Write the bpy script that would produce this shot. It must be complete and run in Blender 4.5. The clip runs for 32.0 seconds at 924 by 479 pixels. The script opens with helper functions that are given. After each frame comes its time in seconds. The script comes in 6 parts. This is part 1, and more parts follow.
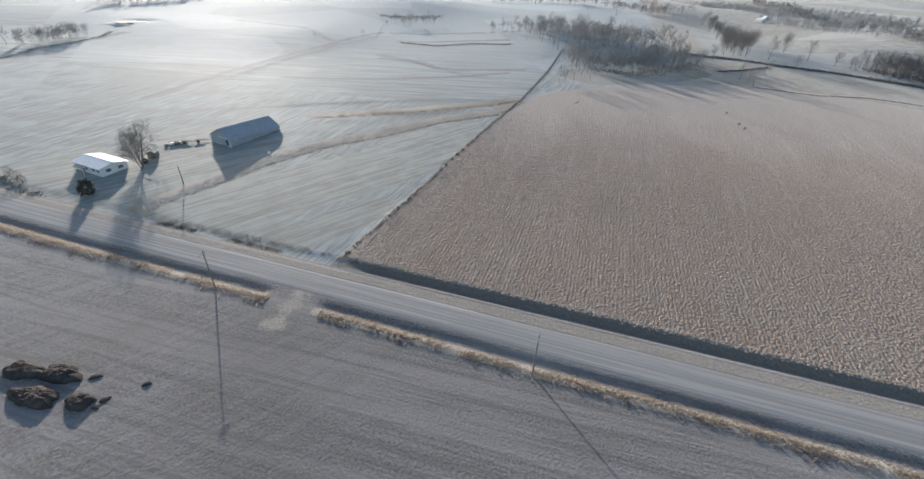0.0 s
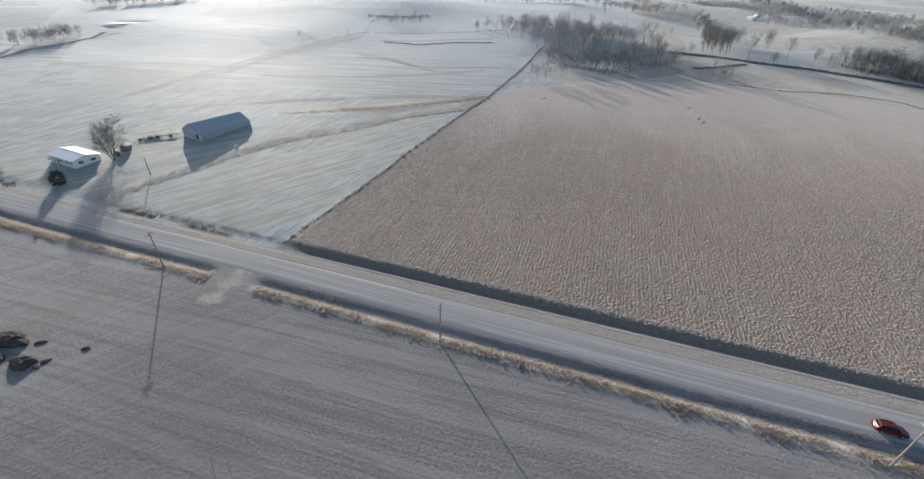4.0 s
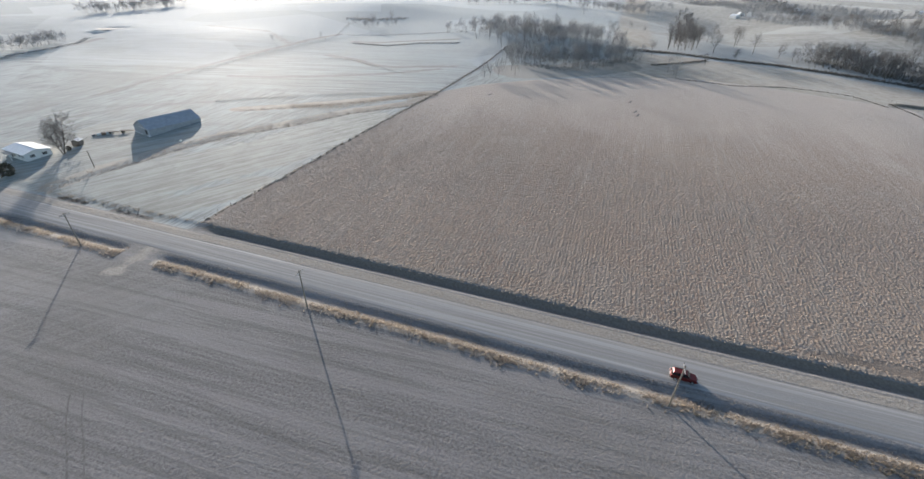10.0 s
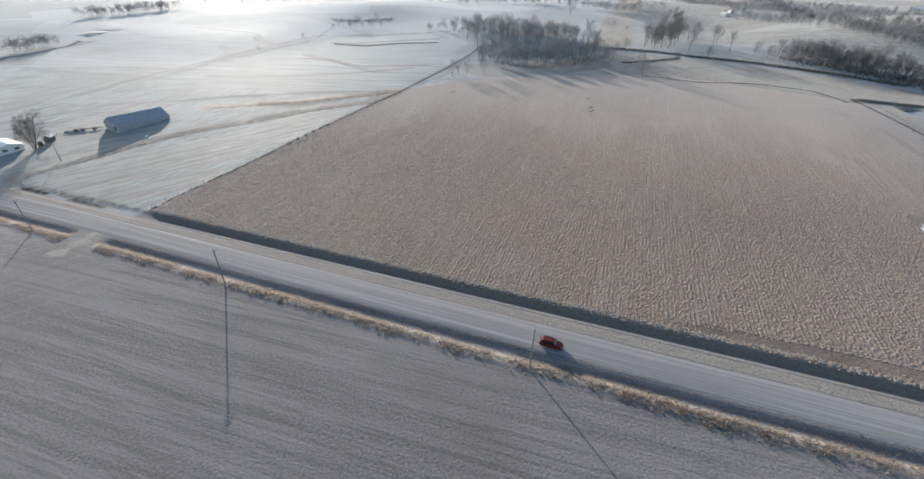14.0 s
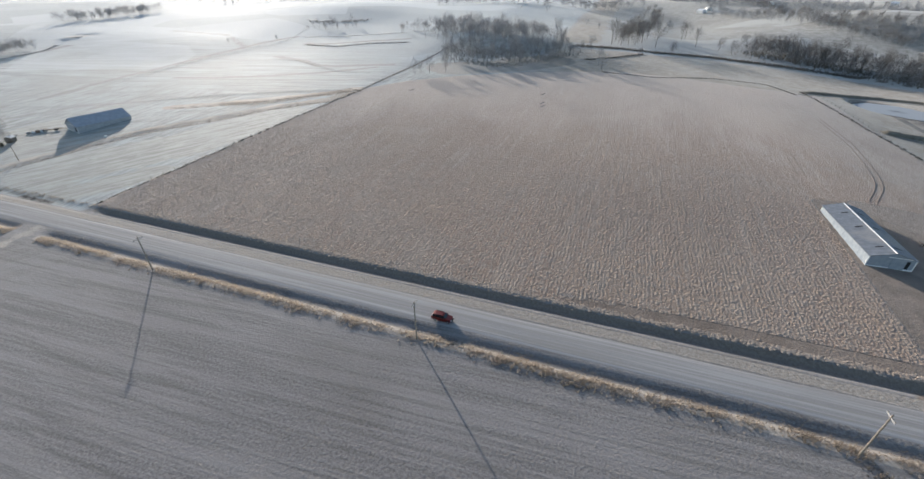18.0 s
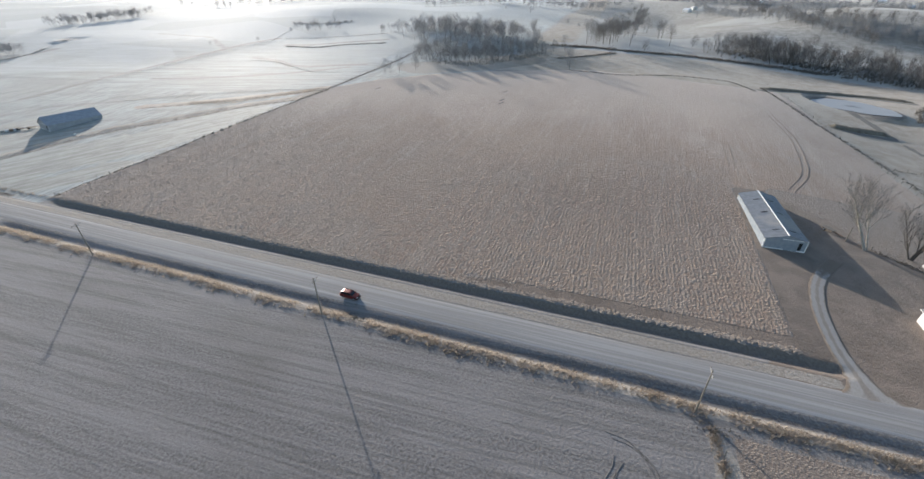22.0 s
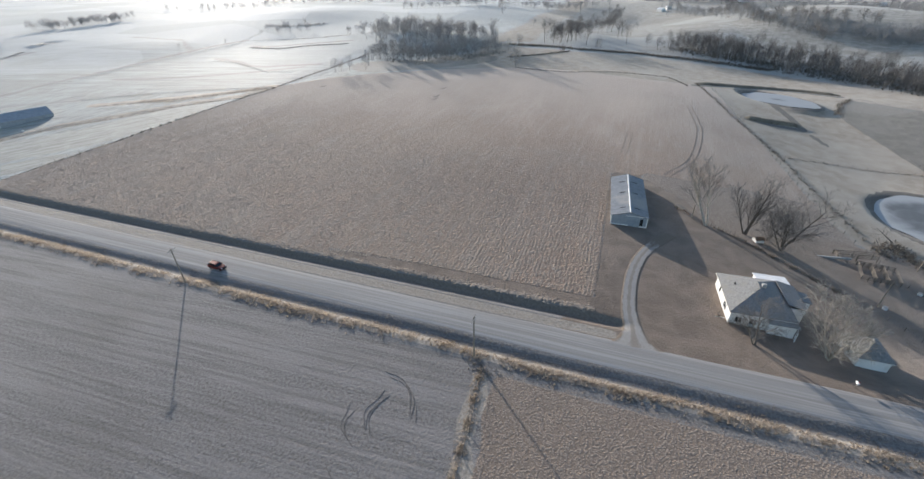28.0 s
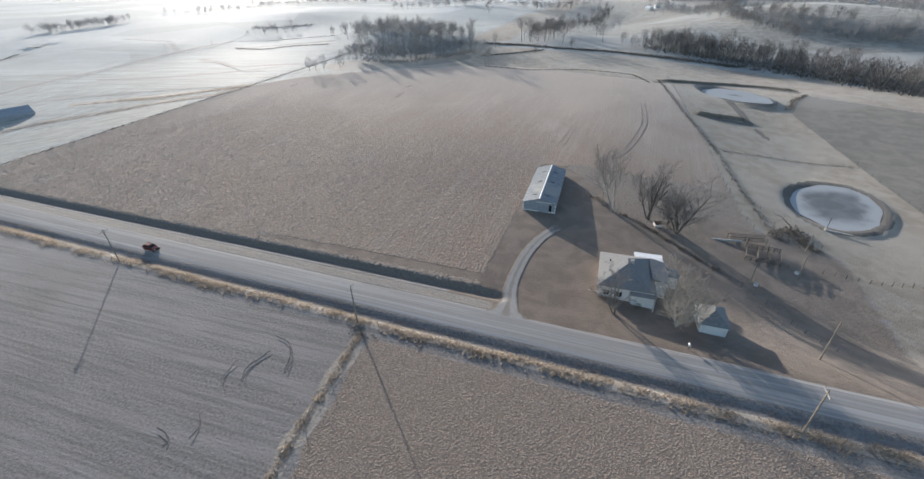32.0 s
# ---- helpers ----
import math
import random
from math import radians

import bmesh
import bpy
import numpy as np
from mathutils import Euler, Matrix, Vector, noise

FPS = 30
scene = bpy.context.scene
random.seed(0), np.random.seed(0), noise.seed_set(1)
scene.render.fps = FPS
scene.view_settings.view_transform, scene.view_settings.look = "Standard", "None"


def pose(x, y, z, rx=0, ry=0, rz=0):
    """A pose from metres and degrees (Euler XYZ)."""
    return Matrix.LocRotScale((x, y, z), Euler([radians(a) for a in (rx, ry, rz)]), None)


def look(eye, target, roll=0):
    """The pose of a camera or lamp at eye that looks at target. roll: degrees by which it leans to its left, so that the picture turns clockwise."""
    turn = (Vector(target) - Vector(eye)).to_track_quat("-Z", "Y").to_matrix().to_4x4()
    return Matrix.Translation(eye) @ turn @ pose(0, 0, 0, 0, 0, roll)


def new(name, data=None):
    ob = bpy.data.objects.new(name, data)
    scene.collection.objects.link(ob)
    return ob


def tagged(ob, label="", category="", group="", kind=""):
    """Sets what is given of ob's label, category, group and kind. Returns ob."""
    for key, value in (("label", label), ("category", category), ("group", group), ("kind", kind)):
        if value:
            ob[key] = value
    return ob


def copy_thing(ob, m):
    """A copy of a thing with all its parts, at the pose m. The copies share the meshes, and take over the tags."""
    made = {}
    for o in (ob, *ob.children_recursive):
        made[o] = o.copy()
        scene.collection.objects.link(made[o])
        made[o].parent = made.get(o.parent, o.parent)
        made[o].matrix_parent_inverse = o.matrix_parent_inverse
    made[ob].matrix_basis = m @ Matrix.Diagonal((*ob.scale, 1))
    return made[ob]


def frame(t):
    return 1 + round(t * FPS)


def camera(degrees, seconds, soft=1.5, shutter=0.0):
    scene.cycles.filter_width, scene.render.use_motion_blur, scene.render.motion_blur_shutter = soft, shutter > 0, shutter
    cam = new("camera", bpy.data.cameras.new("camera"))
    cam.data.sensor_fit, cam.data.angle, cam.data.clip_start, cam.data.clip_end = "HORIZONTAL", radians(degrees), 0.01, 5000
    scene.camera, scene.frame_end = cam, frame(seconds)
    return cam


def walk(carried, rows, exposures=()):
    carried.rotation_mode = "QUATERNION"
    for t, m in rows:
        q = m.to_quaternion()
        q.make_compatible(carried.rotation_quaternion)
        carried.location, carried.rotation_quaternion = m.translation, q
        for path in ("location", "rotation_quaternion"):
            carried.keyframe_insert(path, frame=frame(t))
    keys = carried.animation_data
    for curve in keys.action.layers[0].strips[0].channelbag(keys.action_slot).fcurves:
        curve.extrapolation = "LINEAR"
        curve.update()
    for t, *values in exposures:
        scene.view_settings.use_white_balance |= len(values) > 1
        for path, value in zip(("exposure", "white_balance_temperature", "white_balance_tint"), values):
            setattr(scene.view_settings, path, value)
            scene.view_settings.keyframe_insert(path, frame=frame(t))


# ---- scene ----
cam = camera(95.9, 32.0)
PATH = [
    (0, (-5.321, 1.209, 60.981), (-5.816, 2.833, 59.924), 2.4),
    (0.5, (-3.202, 1.079, 61.028), (-3.699, 2.704, 59.972), 2.4),
    (1, (-1.067, 0.81, 61.064), (-1.565, 2.434, 60.008), 2.5),
    (1.5, (1.173, 0.487, 61.097), (0.675, 2.11, 60.04), 2.4),
    (2, (3.556, 0.225, 61.167), (3.054, 1.847, 60.11), 2.4),
    (2.5, (6.085, 0.0, 61.276), (5.578, 1.621, 60.22), 2.2),
    (3, (8.737, -0.193, 61.396), (8.226, 1.428, 60.341), 2.2),
    (3.5, (11.473, -0.428, 61.481), (10.961, 1.19, 60.424), 2.1),
    (5.5, (23.07, -0.981, 61.869), (22.542, 0.633, 60.813), 1.6),
    (6, (25.81, -0.908, 61.863), (25.277, 0.706, 60.808), 1.5),
    (6.5, (28.439, -0.69, 61.732), (27.906, 0.923, 60.677), 1.6),
    (7, (31.061, -0.531, 61.594), (30.524, 1.082, 60.54), 1.5),
    (7.5, (33.746, -0.537, 61.539), (33.208, 1.077, 60.487), 1.6),
    (8, (36.424, -0.525, 61.5), (35.889, 1.09, 60.449), 1.5),
    (8.5, (39.15, -0.518, 61.524), (38.611, 1.096, 60.473), 1.4),
    (9, (41.85, -0.521, 61.562), (41.309, 1.093, 60.512), 1.3),
    (9.5, (44.607, -0.602, 61.602), (44.063, 1.012, 60.552), 1.2),
    (10, (47.512, -0.645, 61.627), (46.964, 0.968, 60.578), 1.1),
    (10.5, (50.696, -0.728, 61.678), (50.141, 0.882, 60.629), 1.0),
    (11, (54.031, -0.73, 61.711), (53.472, 0.879, 60.662), 0.8),
    (11.5, (57.379, -0.652, 61.761), (56.816, 0.956, 60.713), 0.8),
    (12, (60.555, -0.544, 61.805), (59.988, 1.062, 60.757), 0.6),
    (12.5, (63.695, -0.475, 61.831), (63.125, 1.13, 60.783), 0.7),
    (13, (66.791, -0.458, 61.864), (66.218, 1.147, 60.817), 0.6),
    (13.5, (69.925, -0.446, 61.892), (69.35, 1.158, 60.845), 0.5),
    (14, (73.031, -0.451, 61.931), (72.453, 1.152, 60.885), 0.5),
    (14.5, (76.089, -0.513, 61.954), (75.509, 1.09, 60.908), 0.4),
    (16.5, (88.338, -0.658, 62.319), (87.764, 0.945, 61.269), -0.0),
    (17, (91.118, -0.548, 62.319), (90.544, 1.055, 61.27), -0.1),
    (17.5, (93.761, -0.503, 62.296), (93.187, 1.101, 61.249), -0.1),
    (18, (96.354, -0.413, 62.237), (95.784, 1.193, 61.191), -0.2),
    (18.5, (98.996, -0.35, 62.15), (98.425, 1.257, 61.105), -0.2),
    (19, (101.701, -0.342, 62.075), (101.132, 1.266, 61.03), -0.3),
    (19.5, (104.466, -0.312, 62.03), (103.893, 1.296, 60.987), -0.4),
    (20, (107.37, -0.297, 61.996), (106.795, 1.31, 60.954), -0.5),
    (20.5, (110.431, -0.291, 61.972), (109.854, 1.316, 60.93), -0.5),
    (21, (113.586, -0.284, 61.933), (113.007, 1.322, 60.892), -0.6),
    (21.5, (116.783, -0.322, 61.871), (116.204, 1.284, 60.83), -0.6),
    (22, (120.048, -0.299, 61.788), (119.464, 1.306, 60.747), -0.7),
    (22.5, (123.364, -0.16, 61.657), (122.779, 1.445, 60.616), -0.7),
    (23, (126.786, 0.045, 61.506), (126.199, 1.649, 60.466), -0.8),
    (23.5, (130.2, 0.228, 61.402), (129.614, 1.834, 60.363), -0.9),
    (24, (133.533, 0.421, 61.302), (132.945, 2.026, 60.264), -1.0),
    (24.5, (136.827, 0.503, 61.204), (136.241, 2.109, 60.167), -1.0),
    (25, (140.03, 0.629, 61.114), (139.443, 2.235, 60.078), -1.1),
    (25.5, (143.258, 0.708, 61.034), (142.669, 2.313, 59.998), -1.2),
    (27.5, (156.317, 0.866, 60.789), (155.723, 2.472, 59.756), -1.3),
    (28, (159.547, 1.001, 60.732), (158.95, 2.606, 59.698), -1.3),
    (28.5, (162.864, 1.052, 60.669), (162.264, 2.655, 59.635), -1.4),
    (29, (166.234, 1.043, 60.612), (165.631, 2.645, 59.578), -1.5),
    (29.5, (169.594, 0.988, 60.566), (168.988, 2.589, 59.531), -1.5),
    (30, (173.026, 0.917, 60.528), (172.416, 2.516, 59.494), -1.6),
    (30.5, (176.534, 0.881, 60.531), (175.921, 2.479, 59.497), -1.6),
    (31, (180.108, 0.845, 60.575), (179.491, 2.443, 59.541), -1.7),
    (31.5, (183.688, 0.697, 60.604), (183.068, 2.293, 59.569), -1.7),
    (32, (187.105, 0.581, 60.674), (186.482, 2.176, 59.641), -1.8),
]
walk(cam, [(t, look(eye, target, roll)) for t, eye, target, roll in PATH], ((0.0, 0.46, 6120.0, 9.5), (32.0, 0.50, 6120.0, 9.5)))

# ---- sky and sun ----
SUN_AZ, SUN_EL = math.atan2(0.69, -0.725), radians(13.0)
sun_way = Vector((math.cos(SUN_AZ) * math.cos(SUN_EL), math.sin(SUN_AZ) * math.cos(SUN_EL), math.sin(SUN_EL)))
world = bpy.data.worlds.new("winter_sky")
scene.world = world
world.use_nodes = True
sky = world.node_tree.nodes.new("ShaderNodeTexSky")
sky.sky_type, sky.sun_disc = "NISHITA", False
sky.sun_elevation, sky.sun_rotation = SUN_EL, math.atan2(sun_way.x, sun_way.y)
sky.altitude, sky.air_density, sky.dust_density, sky.ozone_density = 250, 1.0, 1.4, 1.3
back = world.node_tree.nodes["Background"]
back.inputs["Strength"].default_value = 0.145
world.node_tree.links.new(sky.outputs[0], back.inputs["Color"])
lamp = bpy.data.lights.new("sun", "SUN")
lamp.energy, lamp.angle, lamp.color = 4.5, radians(0.6), (1.0, 0.89, 0.77)
sun = new("sun", lamp)
sun.matrix_world = look(sun_way * 900, (0, 0, 0))

# ---- lie of the land ----
def step(a, b, v):
    """Smooth step from 0 at a to 1 at b (arrays too)."""
    s = np.clip((v - a) / (b - a), 0.0, 1.0)
    return s * s * (3 - 2 * s)


def bump(x, y, cx, cy, rx, ry, h, turn=0.0):
    c, s = math.cos(turn), math.sin(turn)
    u, v = (x - cx) * c + (y - cy) * s, (y - cy) * c - (x - cx) * s
    return h * np.exp(-(u / rx) ** 2 - (v / ry) ** 2)


PONDS = [(251.5, 311, 13.0, 21.5, 0.70), (262.0, 168.0, 12.5, 19.5, -0.35), (-407, 301, 12, 6.5, 0.92)]


def large(x, y):
    """Height of the land without the road's own profile."""
    x, y = np.asarray(x, float), np.asarray(y, float)
    d = np.maximum(y - 72, 0)
    # the whole country tilts up to the north-west; it flattens far off
    z = np.clip(0.0575 - 0.0002 * x, 0.005, 0.068) * np.where(d < 450, d, 450 + 0.3 * (d - 450))
    # the draw with the ponds, east of the great field
    z = z - 9 * step(170, 275, x) * step(66, 92, y) * (1 - 0.6 * step(200, 330, y)) * (1 - step(340, 440, y))
    z = z + bump(x, y, 115, 150, 60, 45, 1.6) - step(-60, -110, x) * step(80, 50, y) * 0.8
    z = z + 5 * step(230, 330, y) * step(-150, -260, x) - bump(x, y, 18, 350, 80, 38, 2, 0.8)
    # the valley side beyond the creek, and far rolling hills
    z = z + 16 * step(380, 560, y) * step(120, 260, x)
    z = z + 0.035 * np.maximum(y - 850, 0)
    far = step(420, 620, y)
    z = z + far * (1 + 0.9 * step(-60, 60, x)) * (3.5 * np.sin(x / 95.0 + 0.4) * np.sin(y / 120.0) + 2.5 * np.sin(x / 61.0 + y / 83.0))
    z = z + bump(x, y, 330, 640, 170, 90, 9, 0.5) + bump(x, y, 90, 640, 90, 60, 5, -0.2)
    return z + step(250, 400, y) * step(-420, -250, x) * 1.5 * np.sin(x / 70.0 + 1) * np.sin(y / 55.0)


def profile(x, y):
    """Ditches and banks along the road, a small step for every band."""
    b = -0.62 * (step(60.4, 58.0, y) - step(58.0, 56.0, y))          # south ditch
    b = b - 0.62 * (step(71.4, 72.8, y) - step(73.3, 74.5, y)) * (1 - step(166, 171, x)) * step(-54, -50, x)
    b = b - 0.22 * (step(70.0, 72.0, y) - step(73.0, 76.0, y)) * step(-46, -60, x)
    b = b + 0.14 * (step(53.4, 55.0, y) - step(55.6, 56.6, y))
    lane = step(-69, -65.5, x) * (1 - step(-55.5, -52, x))
    b = np.where(y < 62, b * (1 - lane), b)
    return b + 0.42 * step(73.9, 75.4, y) * (1 - step(80, 125, y)) * step(-60, -56, x) * (1 - step(160, 172, x))


def land(x, y):
    """Height of the ground."""
    z = large(x, y) + profile(x, y)
    for (cx, cy, rx, ry, turn), lip in zip(PONDS, (0.25, 0.75, 0.3)):
        c, s = math.cos(turn), math.sin(turn)
        u, v = ((x - cx) * c + (y - cy) * s) / rx, ((y - cy) * c - (x - cx) * s) / ry
        r = np.sqrt(u * u + v * v)
        floor_z = float(large(cx, cy)) + 0.1
        w = 1 - step(1.04, 1.34, r)
        z = z * (1 - w) + w * (floor_z - 0.8 * (1 - step(0.85, 1.02, r)) + lip * step(1.0, 1.16, r))
    return z

# ---- materials ----
class Mat:
    """A small builder of node materials."""

    def __init__(self, name, rough=0.8, metal=0.0, spec=0.3):
        self.m = bpy.data.materials.new(name)
        self.m.use_nodes = True
        self.t = self.m.node_tree
        self.b = self.t.nodes["Principled BSDF"]
        self.b.inputs["Roughness"].default_value = rough
        self.b.inputs["Metallic"].default_value = metal
        self.b.inputs["Specular IOR Level"].default_value = spec
        self.co = self.node("ShaderNodeTexCoord").outputs["Object"]

    def node(self, kind, **kw):
        n = self.t.nodes.new(kind)
        for k, v in kw.items():
            if k == "op":
                n.operation = v
            elif k == "blend":
                n.blend_type = v
            elif k == "bands":
                n.bands_direction = v
        return n

    def put(self, a, b):
        if hasattr(a, "is_linked"):
            self.t.links.new(a, b)
        else:
            b.default_value = a

    def noise(self, scale, detail=4.0, stretch=(1, 1, 1), rough=0.55, warp=0.0, turn=0.0):
        mp = self.node("ShaderNodeMapping")
        mp.vector_type = "TEXTURE"
        mp.inputs["Scale"].default_value = tuple(1 / v for v in stretch)
        mp.inputs["Rotation"].default_value = (0, 0, -turn)
        self.put(self.co, mp.inputs["Vector"])
        n = self.node("ShaderNodeTexNoise")
        n.inputs["Scale"].default_value, n.inputs["Detail"].default_value = scale, detail
        n.inputs["Roughness"].default_value, n.inputs["Distortion"].default_value = rough, warp
        self.put(mp.outputs[0], n.inputs["Vector"])
        return n.outputs["Fac"]

    def cells(self, scale, stretch=(1, 1, 1), out="Distance"):
        mp = self.node("ShaderNodeMapping")
        mp.inputs["Scale"].default_value = stretch
        self.put(self.co, mp.inputs["Vector"])
        n = self.node("ShaderNodeTexVoronoi")
        n.inputs["Scale"].default_value = scale
        self.put(mp.outputs[0], n.inputs["Vector"])
        return n.outputs[out]

    def rows(self, period, turn=0.0, warp=2.0):
        mp = self.node("ShaderNodeMapping")
        mp.inputs["Rotation"].default_value = (0, 0, turn)
        self.put(self.co, mp.inputs["Vector"])
        n = self.node("ShaderNodeTexWave", bands="X")
        n.inputs["Scale"].default_value = 0.314 / period
        n.inputs["Distortion"].default_value, n.inputs["Detail"].default_value = warp, 3.0
        n.inputs["Detail Scale"].default_value = 1.6
        self.put(mp.outputs[0], n.inputs["Vector"])
        return n.outputs["Fac"]

    def attr(self, name):
        n = self.node("ShaderNodeAttribute")
        n.attribute_name = name
        return n.outputs["Fac"]

    def calc(self, op, a, b=0.0):
        n = self.node("ShaderNodeMath", op=op)
        self.put(a, n.inputs[0])
        self.put(b, n.inputs[1])
        return n.outputs[0]

    def span(self, v, a, b, lo=0.0, hi=1.0):
        n = self.node("ShaderNodeMapRange")
        n.interpolation_type = "SMOOTHSTEP"
        self.put(v, n.inputs["Value"])
        for k, q in zip(("From Min", "From Max", "To Min", "To Max"), (a, b, lo, hi)):
            n.inputs[k].default_value = q
        return n.outputs["Result"]

    def mix(self, f, a, b, blend="MIX"):
        n = self.node("ShaderNodeMix", blend=blend)
        n.data_type = "RGBA"
        n.blend_type = blend
        self.put(f, n.inputs["Factor"])
        for v, i in ((a, 6), (b, 7)):
            self.put((*v, 1) if isinstance(v, tuple) and len(v) == 3 else v, n.inputs[i])
        return n.outputs[2]

    def relief(self, h, dist, strength=1.0):
        n = self.node("ShaderNodeBump")
        n.inputs["Strength"].default_value, n.inputs["Distance"].default_value = strength, dist
        self.put(h, n.inputs["Height"])
        self.put(n.outputs[0], self.b.inputs["Normal"])

    def done(self, colour):
        self.put((*colour, 1) if isinstance(colour, tuple) else colour, self.b.inputs["Base Color"])
        return self.m


def speckled(name, a, b, scale=6.0, rough=0.8, metal=0.0, spec=0.3, depth=0.01, c=None, big=0.3, thin=0.0):
    """A surface of two close colours, with grain, large stains and a fine relief."""
    k = Mat(name, rough, metal, spec)
    n = k.noise(scale, 6)
    col = k.mix(k.span(n, 0.3, 0.7), a, b)
    if c:
        col = k.mix(k.span(k.noise(big, 3), 0.5, 0.7), col, c)
    k.relief(n, depth)
    k.done(col)
    if thin:        # blades let light through
        leaf, both = k.node("ShaderNodeBsdfTranslucent"), k.node("ShaderNodeMixShader")
        k.put(col, leaf.inputs["Color"])
        both.inputs[0].default_value = thin
        k.put(k.b.outputs[0], both.inputs[1])
        k.put(leaf.outputs[0], both.inputs[2])
        k.put(both.outputs[0], k.t.nodes["Material Output"].inputs["Surface"])
    return k.m


def ground_material():
    k = Mat("winter_ground", 0.95, 0, 0.12)
    fine, mid, big = k.noise(2.0, 6, rough=0.62), k.noise(0.16, 5, warp=0.6), k.noise(0.018, 4)
    # stubble south of the road, with drill rows and tracks
    drill = k.noise(2.0, 3, (0.035, 1.0, 1), 0.6, 0.0, radians(-4))
    lanes = k.noise(0.12, 4, (0.06, 1.3, 1), 0.65, turn=radians(-4))
    stub = k.mix(k.span(fine, 0.36, 0.64), (0.148, 0.136, 0.126), (0.252, 0.234, 0.222))
    stub = k.mix(k.span(k.noise(3.6, 4, rough=0.6), 0.5, 0.66, 0, 0.5), stub, (0.30, 0.282, 0.268))
    stub = k.mix(k.calc("MULTIPLY", k.span(lanes, 0.44, 0.58), 0.6), stub, (0.285, 0.264, 0.250))
    even = k.calc("SUBTRACT", 1.0, k.calc("MULTIPLY", k.attr("slant"), 0.8))
    stub = k.mix(k.calc("MULTIPLY", even, k.span(drill, 0.48, 0.62, 0, 0.4)), stub, (0.29, 0.277, 0.262))
    slant = k.noise(0.75, 4, (0.035, 1.0, 1), 0.6, 0.15, radians(-61))
    stub = k.mix(k.calc("MULTIPLY", k.span(slant, 0.46, 0.62, 0, 0.4), k.attr("slant")), stub, (0.30, 0.29, 0.275))
    stub = k.mix(k.span(k.noise(0.9, 4, (0.03, 1.0, 1), 0.6, 0.3, radians(-3)), 0.5, 0.62, 0, 0.4), stub, (0.125, 0.116, 0.105))
    stub = k.mix(k.span(big, 0.45, 0.7, 0, 0.35), stub, (0.13, 0.118, 0.10))
    # rank tan cover of the great field: small hummocks drawn out along the drill rows
    hum = k.calc("ADD", k.calc("MULTIPLY", k.span(k.cells(1.8, (1.0, 0.6, 1)), 0.1, 0.62, 1.0, 0.0), 0.75), k.calc("MULTIPLY", k.noise(3.4, 4), 0.3))
    drills = k.noise(1.35, 3, (1.0, 0.035, 1), 0.6, 0.0, radians(1.5))
    knots = k.calc("ADD", k.calc("MULTIPLY", k.span(k.cells(2.7), 0.08, 0.62, 1.0, 0.0), 0.6), k.calc("MULTIPLY", k.noise(4.5, 4), 0.5))
    crop = k.mix(k.span(fine, 0.25, 0.75), (0.262, 0.187, 0.138), (0.340, 0.249, 0.187))
    crop = k.mix(k.span(hum, 0.35, 0.95, 0, 0.65), crop, (0.378, 0.296, 0.236))
    crop = k.mix(k.span(hum, 0.42, 0.2, 0, 0.3), crop, (0.175, 0.132, 0.102))
    crop = k.mix(k.span(big, 0.46, 0.66, 0, 0.55), crop, (0.312, 0.238, 0.178))
    crop = k.mix(k.span(k.noise(0.035, 3, warp=1.0), 0.5, 0.7, 0, 0.35), crop, (0.277, 0.235, 0.196))
    crop = k.mix(k.span(k.noise(0.6, 4, (1.0, 0.035, 1), 0.6, 0.1, radians(2)), 0.48, 0.66, 0, 0.4), crop, (0.37, 0.31, 0.252))
    # paler towards the crest: frost, with distance haze put into the colour
    haze = k.calc("ADD", k.attr("rime_haze"), k.calc("MULTIPLY", k.calc("SUBTRACT", k.noise(0.03, 5, (1, 0.5, 1), warp=0.8), 0.5), 0.9))
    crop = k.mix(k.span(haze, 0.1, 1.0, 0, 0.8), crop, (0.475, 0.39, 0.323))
    # frosted meadow, in plots of differing whiteness
    sweep = k.noise(0.10, 5, (0.22, 1.0, 1), 0.6, 0.4, radians(-12))
    plots = k.cells(0.0075, (1, 1.6, 1), "Color")
    frost = k.mix(k.span(sweep, 0.36, 0.66), (0.152, 0.170, 0.155), (0.235, 0.262, 0.256))
    swath = k.noise(1.25, 5, (0.02, 1.0, 1), 0.62, 0.12, radians(-84))
    across = k.noise(0.5, 5, (0.03, 1.0, 1), 0.62, 0.3, radians(-11))
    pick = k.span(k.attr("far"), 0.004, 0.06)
    swath = k.calc("ADD", k.calc("MULTIPLY", swath, k.calc("SUBTRACT", 1.0, pick)), k.calc("MULTIPLY", across, pick))
    frost = k.mix(k.span(swath, 0.46, 0.62, 0, 0.7), frost, (0.352, 0.392, 0.398))
    frost = k.mix(k.span(swath, 0.5, 0.38, 0, 0.7), frost, (0.118, 0.126, 0.108))
    frost = k.mix(k.span(fine, 0.45, 0.75, 0, 0.25), frost, (0.35, 0.378, 0.382))
    frost = k.mix(k.span(plots, 0.35, 0.75, 0, 0.4), frost, (0.38, 0.415, 0.424))
    frost = k.mix(k.span(big, 0.48, 0.66, 0, 0.5), frost, (0.168, 0.174, 0.155))
    swale = k.mix(k.span(fine, 0.3, 0.7), (0.105, 0.104, 0.094), (0.19, 0.19, 0.178))
